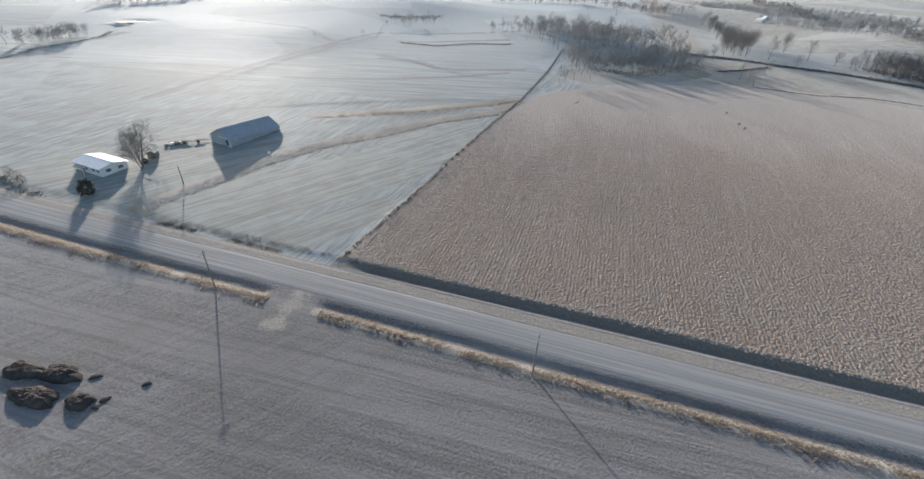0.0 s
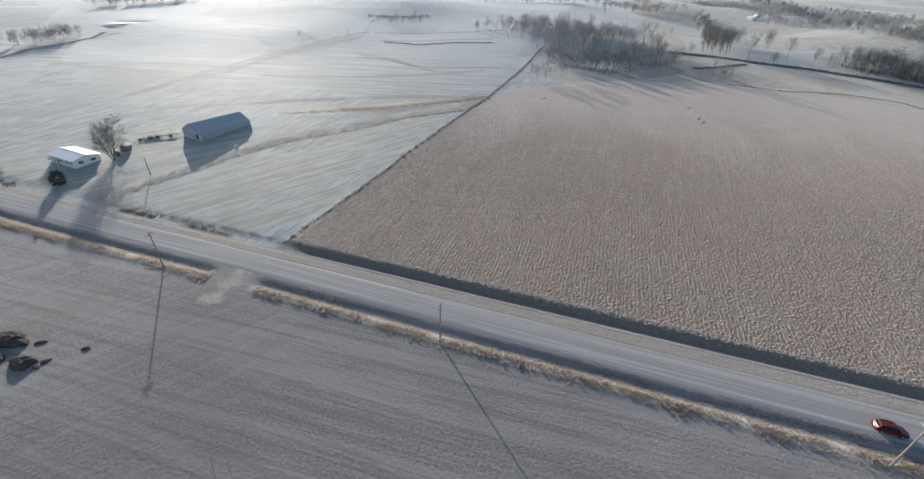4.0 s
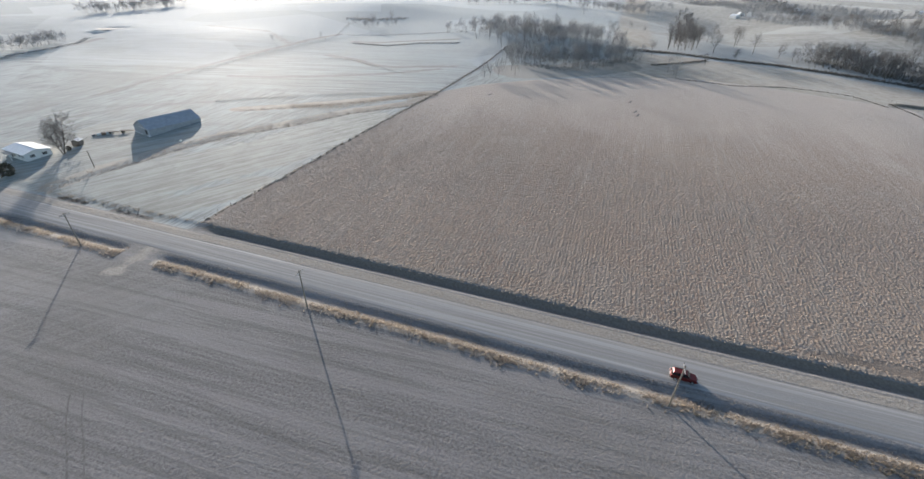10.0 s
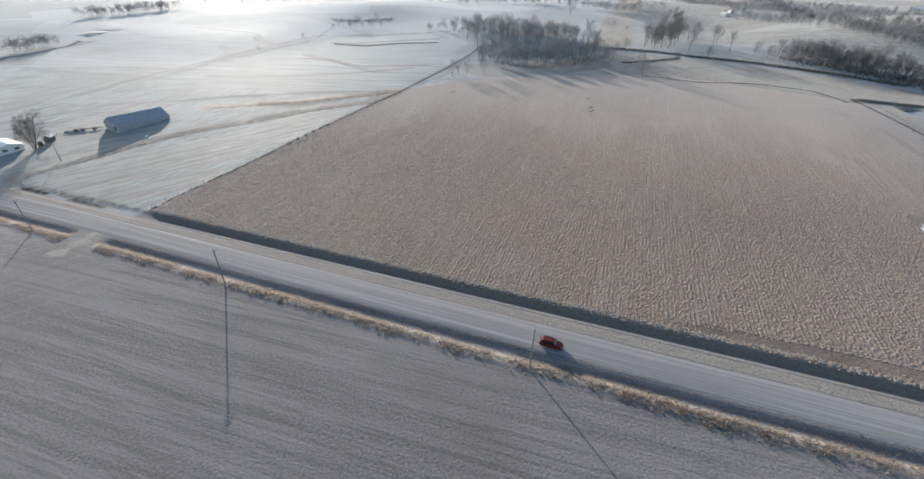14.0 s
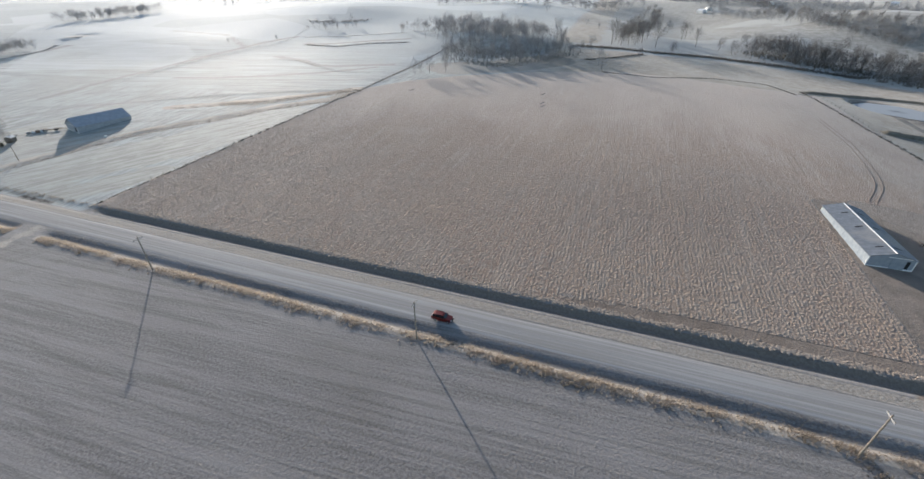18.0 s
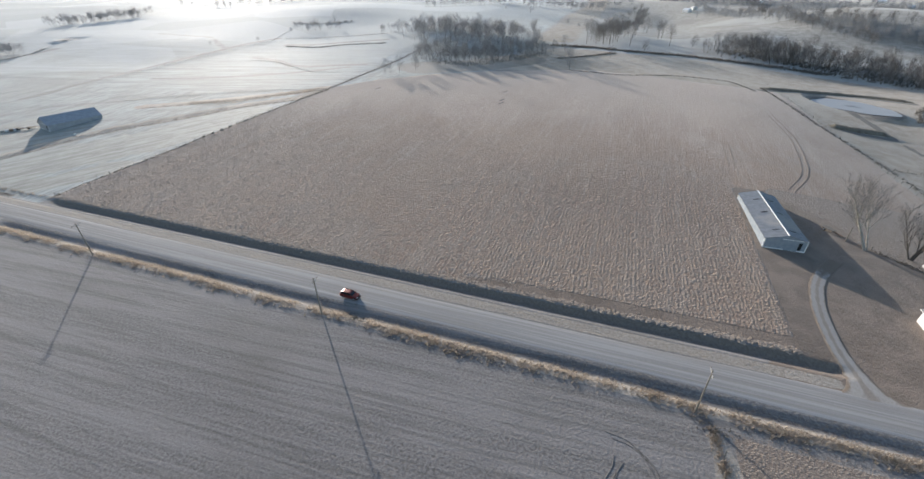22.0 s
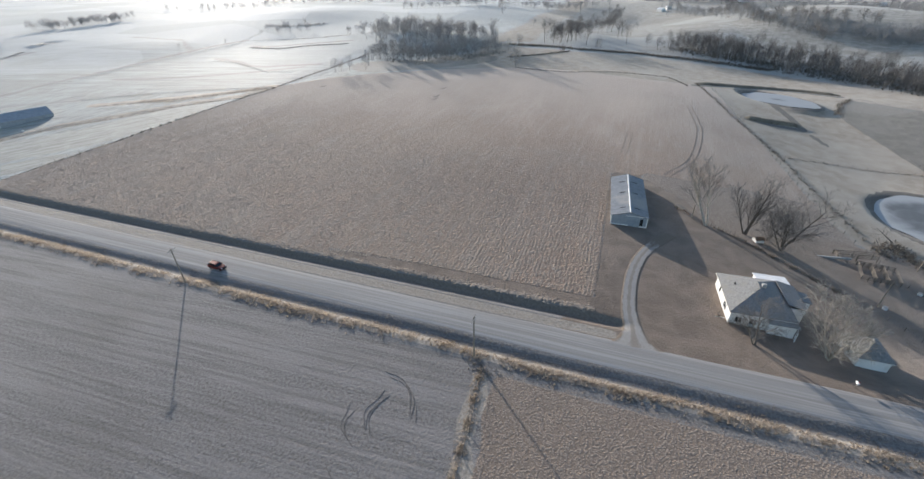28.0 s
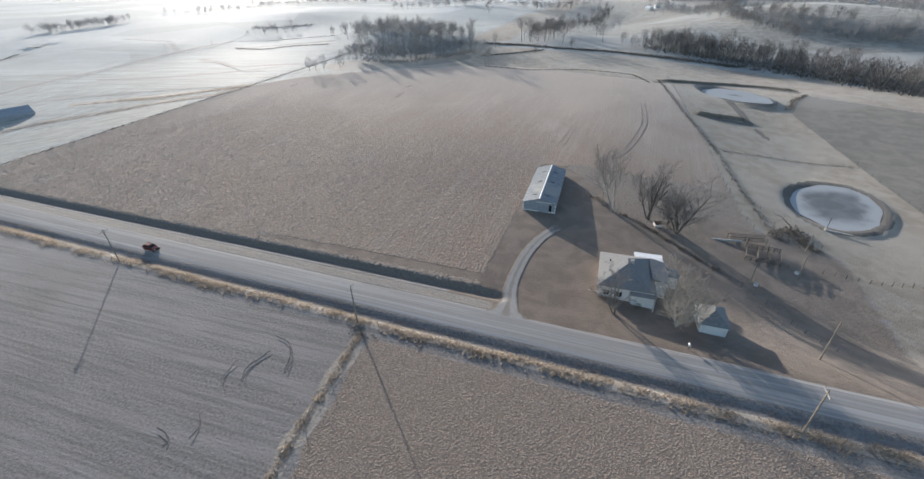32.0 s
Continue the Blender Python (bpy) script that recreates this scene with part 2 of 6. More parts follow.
    # paler and bluer far off: frost, plus distance haze put into the colour
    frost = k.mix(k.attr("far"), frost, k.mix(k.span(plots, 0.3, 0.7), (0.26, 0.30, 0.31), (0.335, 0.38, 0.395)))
    frost = k.mix(k.span(k.calc("ADD", k.attr("swale"), k.calc("MULTIPLY", k.calc("SUBTRACT", mid, 0.5), 0.9)), 0.25, 0.7, 0, 0.95), frost, swale)
    # mown yard and pasture
    yard = k.mix(k.span(mid, 0.35, 0.65), (0.178, 0.138, 0.108), (0.238, 0.187, 0.147))
    past = k.mix(k.span(mid, 0.35, 0.65), (0.256, 0.213, 0.162), (0.338, 0.289, 0.229))
    past = k.mix(k.span(big, 0.45, 0.66, 0, 0.7), past, (0.37, 0.327, 0.272))
    verge = k.mix(k.span(fine, 0.3, 0.7), (0.275, 0.24, 0.20), (0.415, 0.37, 0.315))
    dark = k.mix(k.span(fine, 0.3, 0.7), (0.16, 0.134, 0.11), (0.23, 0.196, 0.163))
    wob = k.calc("MULTIPLY", k.calc("SUBTRACT", k.noise(0.35, 5), 0.5), 0.55)

    fal = k.mix(k.span(mid, 0.35, 0.65), (0.125, 0.113, 0.092), (0.175, 0.158, 0.132))
    fal = k.mix(k.span(plots, 0.35, 0.7, 0, 0.8), fal, (0.19, 0.178, 0.155))
    hills = k.mix(k.span(mid, 0.35, 0.65), (0.215, 0.205, 0.178), (0.302, 0.293, 0.264))
    hills = k.mix(k.span(plots, 0.35, 0.7, 0, 0.8), hills, (0.36, 0.36, 0.338))
    hills = k.mix(k.span(big, 0.5, 0.68, 0, 0.6), hills, (0.19, 0.178, 0.15))
    # dark wet earth; the same tone stands for bank shade put into the colour
    mire_and_shade = k.mix(k.span(fine, 0.3, 0.7), (0.075, 0.066, 0.056), (0.14, 0.125, 0.108))
    ley = k.mix(k.span(fine, 0.25, 0.75), (0.214, 0.171, 0.137), (0.296, 0.242, 0.197))
    ley = k.mix(k.span(knots, 0.3, 0.85, 0, 0.5), ley, (0.355, 0.295, 0.243))
    ley = k.mix(k.span(knots, 0.4, 0.2, 0, 0.4), ley, (0.135, 0.10, 0.079))
    lawn = k.mix(k.span(mid, 0.35, 0.65), (0.205, 0.203, 0.17), (0.278, 0.28, 0.245))
    lawn = k.mix(k.span(fine, 0.4, 0.7, 0, 0.5), lawn, (0.31, 0.332, 0.318))
    mown = k.noise(0.8, 5, (0.025, 1.0, 1), 0.62, 0.2, radians(-56))
    lawn = k.mix(k.span(mown, 0.47, 0.6, 0, 0.5), lawn, (0.36, 0.368, 0.342))
    lawn = k.mix(k.span(mown, 0.5, 0.38, 0, 0.5), lawn, (0.16, 0.16, 0.133))

    def zone(col, new_col, name):
        f = k.span(k.calc("ADD", k.attr(name), wob), 0.42, 0.58)
        return k.mix(f, col, new_col)

    col = stub
    for name, c in (("frost", frost), ("lawn", lawn), ("pasture", past), ("hill", hills), ("fallow", fal), ("crop", crop), ("ley", ley), ("yard", yard), ("verge", verge), ("dark", dark), ("mud_and_shade", mire_and_shade)):
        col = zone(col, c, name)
    lump = k.calc("MULTIPLY", k.calc("ADD", k.calc("MULTIPLY", hum, 0.8), k.calc("MULTIPLY", drills, 0.8)), k.span(k.attr("crop"), 0.3, 0.7, 0.1, 1.3))
    lump = k.calc("ADD", lump, k.calc("MULTIPLY", knots, k.span(k.attr("ley"), 0.3, 0.7, 0.0, 0.9)))
    rough_h = k.calc("ADD", k.calc("MULTIPLY", fine, 1.15), lump)
    rough_h = k.calc("ADD", rough_h, k.calc("MULTIPLY", k.calc("MULTIPLY", drill, even), k.span(k.attr("stubble"), 0.3, 0.7, 0.0, 0.45)))
    rough_h = k.calc("ADD", rough_h, k.calc("MULTIPLY", swath, k.span(k.attr("frost"), 0.3, 0.7, 0.0, 0.45)))
    rough_h = k.calc("ADD", rough_h, k.calc("MULTIPLY", slant, k.calc("MULTIPLY", k.attr("slant"), 0.6)))
    k.relief(rough_h, 0.16, 0.85)
    white = k.calc("MULTIPLY", k.span(k.attr("frost"), 0.3, 0.7), k.span(k.attr("far"), 0.5, 1.0, 1.0, 0.6))
    k.put(k.calc("SUBTRACT", 0.95, k.calc("MULTIPLY", white, 0.15)), k.b.inputs["Roughness"])
    k.put(k.calc("ADD", 0.12, k.calc("MULTIPLY", white, 0.10)), k.b.inputs["Specular IOR Level"])
    k.put(k.calc("ADD", 0.18, k.calc("MULTIPLY", white, 0.06)), k.b.inputs["Sheen Weight"])
    k.b.inputs["Sheen Roughness"].default_value = 0.45
    return k.done(col)


def road_material():
    k = Mat("gravel", 0.9, 0, 0.25)
    fine = k.noise(9, 6)
    lanes = k.noise(0.5, 3, (0.012, 1.6, 1))
    col = k.mix(k.span(fine, 0.3, 0.7), (0.243, 0.235, 0.226), (0.334, 0.322, 0.309))
    col = k.mix(k.span(lanes, 0.45, 0.60, 0, 0.75), col, (0.395, 0.382, 0.368))
    col = k.mix(k.span(k.noise(0.06, 4, (0.4, 1, 1)), 0.5, 0.75, 0, 0.4), col, (0.24, 0.225, 0.205))
    thin = k.noise(1.6, 3, (0.012, 1.2, 1))
    col = k.mix(k.span(thin, 0.44, 0.6, 0, 0.55), col, (0.245, 0.228, 0.208))
    col = k.mix(k.span(k.noise(1.1, 4, (0.02, 1.4, 1), warp=0.3), 0.5, 0.64, 0, 0.5), col, (0.43, 0.415, 0.398))
    k.relief(k.calc("ADD", k.calc("MULTIPLY", fine, 0.4), lanes), 0.05)
    return k.done(col)


GROUND, GRAVEL = ground_material(), road_material()
STRAW = speckled("dry_straw", (0.32, 0.275, 0.23), (0.44, 0.39, 0.335), 0.6, 0.95, c=(0.33, 0.28, 0.215), big=0.05, thin=0.65)
BARK = speckled("grey_bark", (0.11, 0.096, 0.082), (0.19, 0.17, 0.148), 3.0, 0.9, depth=0.03)
PALEBARK = speckled("pale_bark", (0.30, 0.265, 0.22), (0.48, 0.44, 0.385), 3.0, 0.85, depth=0.03)
TWIG = speckled("winter_twigs", (0.20, 0.182, 0.168), (0.29, 0.268, 0.25), 0.8, 0.95)
PALETWIG = speckled("pale_twigs", (0.31, 0.282, 0.245), (0.43, 0.395, 0.35), 0.8, 0.95)
# haze over the distant woods is put into these three colours
GREYBARK = speckled("haze_paled_bark", (0.23, 0.222, 0.213), (0.34, 0.332, 0.322), 3.0, 0.9, depth=0.03)
WOODHAZETWIG = speckled("haze_paled_twigs", (0.40, 0.398, 0.395), (0.53, 0.528, 0.525), 0.8, 0.95, thin=0.5)
HAZETWIG = speckled("far_haze_grey_twigs", (0.25, 0.25, 0.252), (0.35, 0.35, 0.352), 0.8, 0.95, thin=0.3)
BRUSH = speckled("bare_brush", (0.17, 0.15, 0.125), (0.26, 0.23, 0.195), 0.7, 0.95, thin=0.3)
NEEDLE = speckled("evergreen", (0.075, 0.07, 0.055), (0.125, 0.115, 0.09), 1.2, 0.9)
WOODPOLE = speckled("weathered_pole_wood", (0.20, 0.17, 0.135), (0.33, 0.29, 0.24), 5, 0.85)
ARMWOOD = speckled("frosted_arm_wood", (0.36, 0.345, 0.32), (0.48, 0.465, 0.44), 5, 0.85)
GREYWOOD = speckled("grey_boards", (0.13, 0.115, 0.098), (0.23, 0.205, 0.178), 4, 0.9, c=(0.09, 0.08, 0.07))
WHITE = speckled("white_siding", (0.74, 0.73, 0.71), (0.83, 0.82, 0.80), 2.0, 0.6, c=(0.66, 0.65, 0.62), big=0.5, depth=0.004)
TRIM = speckled("white_trim", (0.76, 0.755, 0.74), (0.82, 0.815, 0.80), 4, 0.5)
SHINGLE = speckled("grey_shingles", (0.185, 0.185, 0.185), (0.285, 0.285, 0.28), 3.5, 0.9, c=(0.24, 0.235, 0.22), big=0.4, depth=0.02)
FROSTROOF = speckled("frosted_roof_sheet", (0.66, 0.67, 0.68), (0.80, 0.81, 0.82), 1.2, 0.55, depth=0.01)
STEEL = speckled("galvanised_sheet", (0.20, 0.215, 0.235), (0.27, 0.285, 0.305), 0.9, 0.5, 0.35, 0.4, c=(0.33, 0.32, 0.31), big=0.12)
STEELWALL = speckled("pale_blue_grey_sheet", (0.26, 0.30, 0.345), (0.33, 0.37, 0.41), 1.0, 0.55, 0.15, 0.4)
RUST = speckled("rusty_sheet", (0.16, 0.10, 0.065), (0.25, 0.17, 0.115), 3.0, 0.85)
DARKIN = speckled("dark_opening", (0.012, 0.013, 0.015), (0.022, 0.023, 0.026), 2.0, 0.7)
CONCRETE = speckled("pale_concrete", (0.36, 0.35, 0.33), (0.46, 0.45, 0.43), 3, 0.85)
CERAMIC = speckled("brown_glaze", (0.10, 0.07, 0.05), (0.13, 0.09, 0.07), 9, 0.3)
MANURE = speckled("dark_bedding", (0.044, 0.035, 0.031), (0.082, 0.065, 0.056), 2.6, 0.95, c=(0.105, 0.087, 0.074), big=0.5, depth=0.2)
PAINT = speckled("dark_red_car_paint", (0.135, 0.018, 0.014), (0.16, 0.022, 0.017), 14, 0.28, 0.25, 0.5, depth=0.0005)
RUBBER = speckled("tyre_rubber", (0.018, 0.018, 0.019), (0.03, 0.03, 0.03), 12, 0.85)
ALLOY = speckled("alloy", (0.50, 0.50, 0.51), (0.58, 0.58, 0.59), 12, 0.35, 0.8)
BLACKTRIM = speckled("black_trim", (0.015, 0.015, 0.016), (0.025, 0.025, 0.026), 10, 0.5)
LAMPGLASS = speckled("lamp_glass", (0.62, 0.62, 0.62), (0.70, 0.70, 0.70), 9, 0.15, 0, 0.6)
REDLENS = speckled("red_lens", (0.30, 0.01, 0.01), (0.36, 0.015, 0.012), 9, 0.2)
GLASS = Mat("tinted_glass", 0.06, 0.0, 0.6).done((0.018, 0.022, 0.026))


def ice_material():
    k = Mat("pond_ice", 0.6, 0, 0.4)
    n = k.noise(0.12, 6, warp=0.8)
    rim = k.attr("rim")
    col = k.mix(k.span(n, 0.35, 0.65), (0.135, 0.142, 0.145), (0.185, 0.193, 0.196))
    col = k.mix(k.span(k.calc("ADD", rim, k.calc("MULTIPLY", k.calc("SUBTRACT", n, 0.5), 0.5)), 0.5, 0.9), col, (0.385, 0.397, 0.402))
    k.relief(k.noise(0.5, 5), 0.02)
    return k.done(col)


ICE = ice_material()
MUD = speckled("rutted_earth", (0.138, 0.127, 0.117), (0.205, 0.19, 0.178), 1.5, 0.95, depth=0.05)
BARNSHEET = speckled("weathered_blue_sheet", (0.34, 0.355, 0.38), (0.43, 0.445, 0.47), 0.9, 0.6, 0.15, 0.3)

# ---- building blocks ----
def mesh_of(name, verts, faces, material=None, smooth=False):
    me = bpy.data.meshes.new(name)
    me.from_pydata([tuple(v) for v in verts], [], faces)
    if material:
        me.materials.append(material)
    if smooth:
        me.polygons.foreach_set("use_smooth", [True] * len(me.polygons))
    me.update()
    return me


def part(name, bm, material, parent=None, label="", smooth=False):
    """Links a bmesh as one mesh object under a thing or a part."""
    me = bpy.data.meshes.new(name)
    bm.to_mesh(me)
    bm.free()
    me.materials.append(material)
    if smooth:
        me.polygons.foreach_set("use_smooth", [True] * len(me.polygons))
    ob = new(name, me)
    if parent:
        ob.parent = parent
    if label:
        tagged(ob, label)
    return ob


def thing(name, m, label, category, group="", kind=""):
    ob = new(name)
    ob.empty_display_size = 0.3
    ob.matrix_world = m
    return tagged(ob, label, category, group, kind)


def box(bm, x0, y0, z0, x1, y1, z1, bevel=0.0, m=None):
    vs = [bm.verts.new((x, y, z)) for z in (z0, z1) for x, y in ((x0, y0), (x1, y0), (x1, y1), (x0, y1))]
    for f in ((3, 2, 1, 0), (4, 5, 6, 7), (0, 1, 5, 4), (1, 2, 6, 5), (2, 3, 7, 6), (3, 0, 4, 7)):
        bm.faces.new([vs[i] for i in f])
    if bevel:
        es = {e for v in vs for e in v.link_edges}
        out = bmesh.ops.bevel(bm, geom=list(es), offset=bevel, segments=1, affect="EDGES")
        vs = [v for v in bm.verts if v.is_valid and (v in out["verts"])] or vs
    if m:
        bmesh.ops.transform(bm, matrix=m, verts=[v for v in vs if v.is_valid])
    return bm


def boxed(*a, **k):
    return box(bmesh.new(), *a, **k)


def prism(bm, outline, axis, a, b):
    """Extrudes a closed outline of (u, v) along an axis from a to b."""
    def at(u, v, w):
        return {"x": (w, u, v), "y": (u, w, v), "z": (u, v, w)}[axis]
    lo = [bm.verts.new(at(u, v, a)) for u, v in outline]
    hi = [bm.verts.new(at(u, v, b)) for u, v in outline]
    n = len(outline)
    bm.faces.new(lo[::-1])
    bm.faces.new(hi)
    for i in range(n):
        bm.faces.new((lo[i], lo[(i + 1) % n], hi[(i + 1) % n], hi[i]))
    bmesh.ops.recalc_face_normals(bm, faces=bm.faces)
    return bm


def rod(bm, p, q, r0, r1=None, sides=6):
    p, q = Vector(p), Vector(q)
    r1 = r0 if r1 is None else r1
    d = q - p
    turn = d.to_track_quat("Z", "Y").to_matrix()
    rings = []
    for c, r in ((p, r0), (q, r1)):
        rings.append([bm.verts.new(c + turn @ Vector((r * math.cos(2 * math.pi * i / sides), r * math.sin(2 * math.pi * i / sides), 0))) for i in range(sides)])
    for i in range(sides):
        bm.faces.new((rings[0][i], rings[0][(i + 1) % sides], rings[1][(i + 1) % sides], rings[1][i]))
    bm.faces.new(rings[0][::-1])
    bm.faces.new(rings[1])
    return bm


def slab(bm, corners, thick):
    """A sheet with thickness through four corners, hung below them."""
    top = [bm.verts.new(c) for c in corners]
    low = [bm.verts.new((c[0], c[1], c[2] - thick)) for c in corners]
    n = len(corners)
    bm.faces.new(top)
    bm.faces.new(low[::-1])
    for i in range(n):
        bm.faces.new((top[i], low[i], low[(i + 1) % n], top[(i + 1) % n]))
    bmesh.ops.recalc_face_normals(bm, faces=bm.faces)
    return bm


def on_land(x, y, turn=0.0, up=0.0):
    return pose(x, y, float(land(x, y)) + up, 0, 0, turn)


# ---- ground ----
def spaced(stops):
    """Grid lines: (from, to, step) stretches one after another."""
    out = []
    for a, b, s in stops:
        out += list(np.linspace(a, b, max(2, int(round((b - a) / s)) + 1))[:-1])
    return np.array(out + [stops[-1][1]])


def west(y):
    """The field fence that runs away from the road, west of the great field."""
    return np.interp(y, [70, 107, 138, 178, 222, 281, 372, 430], [-60, -55.5, -53, -48.5, -43, -40, -39.5, -39])


def north(x):
    """The crest where the great field ends."""
    return np.interp(x, [-60, -42, -26, 0, 34, 70, 93, 137, 175, 204, 300], [204, 223, 246, 271, 296, 315, 326, 328, 320, 321, 320])


def east(y):
    """The pasture fence east of the great field."""
    return np.interp(y, [60, 98, 118, 145, 173, 212, 254, 292, 325], [252, 241, 234, 228.5, 226.5, 225, 221, 218, 213])


WATERWAY = [(-126.5, 76.5), (-123.7, 92), (-119.8, 100.4), (-116.2, 113.2), (-105.7, 133.7), (-89.6, 152), (-72.8, 175.5), (-50.7, 195.4), (-44, 218)]
TERRACE = [(-127, 162), (-103, 174.6), (-79.7, 190.9), (-54.8, 208.3), (-45.5, 220)]


# shallow grassed swales, tracks and field edges in the meadow: line, half width, strength
SWALES = [([(-219.7, 156), (-219, 173), (-221, 194.5), (-219, 215), (-217, 239), (-212, 263.4), (-203, 293.5), (-196, 334), (-191, 355)], 5.0, 1.0),
          ([(-230, 110), (-222, 140), (-219.7, 156)], 7.0, 0.5), ([(-157, 282), (-127.6, 275), (-107.6, 265), (-92, 265), (-56, 280)], 5.5, 1.0),
          ([(-180, 212), (-154.7, 218), (-129.7, 227.6), (-105, 239), (-85.6, 251), (-62.7, 269.4)], 4.5, 1.0), ([(-164, 331), (-145, 335.5), (-119.5, 353), (-87, 373)], 6.5, 1.0),
          ([(-375, 182), (-383, 208), (-383, 245), (-380, 271)], 6.0, 1.0), ([(-205, 300), (-250, 330), (-330, 340)], 6.0, 0.7),
          (WATERWAY, 6.0, 0.7), (TERRACE, 7.0, 0.8), ([(-148, 168), (-180, 150), (-200, 120)], 5.0, 0.6)]


def plough_edge(y):
    """East edge of the rank cover: beside the farmyard, then the pasture fence."""
    return np.where(y < 152, 161.5, np.where(y < 160, 161.5 + (y - 152) * 8.9, east(y)))


def ground():
    xs = spaced([(-4200, -1500, 180), (-1500, -600, 45), (-600, -240, 10), (-240, -120, 4), (-120, 296, 1.75), (296, 420, 5), (420, 900, 16), (900, 4200, 130)])
    ys = spaced([(-900, -60, 40), (-60, 20, 5), (20, 48, 2), (48, 80, 0.5), (80, 150, 1.7), (150, 380, 3.2), (380, 700, 8), (700, 1500, 25), (1500, 4300, 140)])
    X, Y = np.meshgrid(xs, ys)
    Z = land(X, Y)
    rng = np.random.default_rng(3)
    wob = rng.normal(0, 1, X.shape) * 0.012 * (np.abs(Y - 64.2) > 5.2) * (np.hypot(X - 80, Y - 60) < 420)
    Z = Z + wob
    nx, ny = len(xs), len(ys)
    i = np.arange(ny - 1)[:, None] * nx + np.arange(nx - 1)[None, :]
    quads = np.stack([i, i + 1, i + 1 + nx, i + nx], -1).reshape(-1, 4)
    me = bpy.data.meshes.new("ground")
    me.vertices.add(nx * ny)
    me.vertices.foreach_set("co", np.stack([X, Y, Z], -1).astype(np.float32).ravel())
    me.loops.add(quads.size)
    me.loops.foreach_set("vertex_index", quads.astype(np.int32).ravel())
    me.polygons.add(len(quads))
    me.polygons.foreach_set("loop_start", np.arange(0, quads.size, 4, dtype=np.int32))
    me.polygons.foreach_set("use_smooth", np.ones(len(quads), bool))
    me.update(calc_edges=True)
    me.materials.append(GROUND)

    def band(v, a, b, soft):
        return step(a - soft, a + soft, v) * (1 - step(b - soft, b + soft, v))
    w = west(Y)
    crop = step(-1.2, 1.2, X - w) * step(75.0, 76.0, Y) * step(3, -3, Y - north(X)) * step(1.5, -1.5, X - plough_edge(Y))
    head = step(60, 130, X) * step(163, 161, X) * step(75.0, 75.6, Y) * step(80.2, 79.0, Y)
    crop = crop * (1 - head)
    row_x = 143.6 + (50 - Y) * 0.13
    ley = step(1.9, 3.2, X - row_x) * step(53, 51, Y)
    frost = step(1.5, -1.5, X - w) * step(70, 73, Y)
    frost = np.maximum(frost, step(-3, 3, Y - north(X)) * step(40, -40, X - 40) * step(200, 215, Y))
    frost = np.maximum(frost, step(420, 480, Y) * step(110, -60, X))
    past = step(-3, 3, Y - north(X)) * step(-40, 40, X - 40) * step(200, 215, Y) * 1.0
    past = np.maximum(past, step(-1.5, 1.5, X - east(Y)) * step(70, 76, Y))
    yard = step(-1.5, 1.5, X - plough_edge(Y)) * step(1.5, -1.5, X - east(Y)) * step(66, 68, Y) * step(166, 158, Y)
    tree_line = np.interp(Y, [65, 82, 103, 109, 123.6, 138, 150], [244, 235, 218, 211.7, 190.7, 185, 172])
    behind = yard * step(-1.5, 1.5, X - tree_line)
    back = behind * step(112, 124, Y)
    yard, ley = yard * (1 - back), np.maximum(ley, back)
    low = step(200, 208, X) * step(68, 72, Y) * (1 - step(124, 142, Y)) * (1 - step(240, 262, X))
    yard, past = np.maximum(yard, low), past * (1 - low)
    yard = np.maximum(yard, head)
    yard = np.maximum(yard, step(152, 160, X) * band(Y, 67, 76, 0.5))
    verge = band(Y, 54.6, 57.4, 0.5) + band(Y, 68.2, 70.8, 0.4) * step(170, 164, X)
    gap = step(-68, -65.5, X) * (1 - step(-55.5, -53, X)) * (Y < 62)
    verge = np.maximum(verge * (1 - gap), band(X - row_x, -1.2, 2.0, 0.6) * step(53, 51, Y))
    mud_and_shade = np.zeros(X.shape)
    # brown ditch grass, darkened by bank shade put into its colour
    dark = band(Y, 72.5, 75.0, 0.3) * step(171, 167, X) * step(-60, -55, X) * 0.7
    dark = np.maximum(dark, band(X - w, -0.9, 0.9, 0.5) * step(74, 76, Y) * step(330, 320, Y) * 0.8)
    for cx, cy, rx, ry, turn in PONDS:
        c, s = math.cos(turn), math.sin(turn)
        r = np.hypot(((X - cx) * c + (Y - cy) * s) / rx, ((Y - cy) * c - (X - cx) * s) / ry)
        if cx > 0:
            # muddy rim, with the shade of the inner bank put into its colour
            dark = np.maximum(dark, band(r, 0.5, 1.2, 0.06))
            mud_and_shade = np.maximum(mud_and_shade, band(r, 0.5, 1.10 if cx < 255 else 1.24, 0.05))
    def near_line(line, width):
        """One on a line, falling to nothing at a width from it."""
        best = np.full(X.shape, 1e9)
        for (ax, ay), (bx, by) in zip(line, line[1:]):
            q = np.clip(((X - ax) * (bx - ax) + (Y - ay) * (by - ay)) / ((bx - ax) ** 2 + (by - ay) ** 2), 0, 1)
            best = np.minimum(best, np.hypot(X - ax - q * (bx - ax), Y - ay - q * (by - ay)))
        return np.clip(1 - best / width, 0, 1)

    lawn = np.maximum(near_line([(-171, 83), (-140, 91), (-130, 115), (-151, 116)], 32) * 1.6, near_line([(-121, 76), (-77, 78), (-62, 99)], 14) * 1.0) * frost
    lawn = np.maximum(lawn, near_line([(-104, 87), (-75, 125), (-60, 165)], 26) * 1.3 * frost)
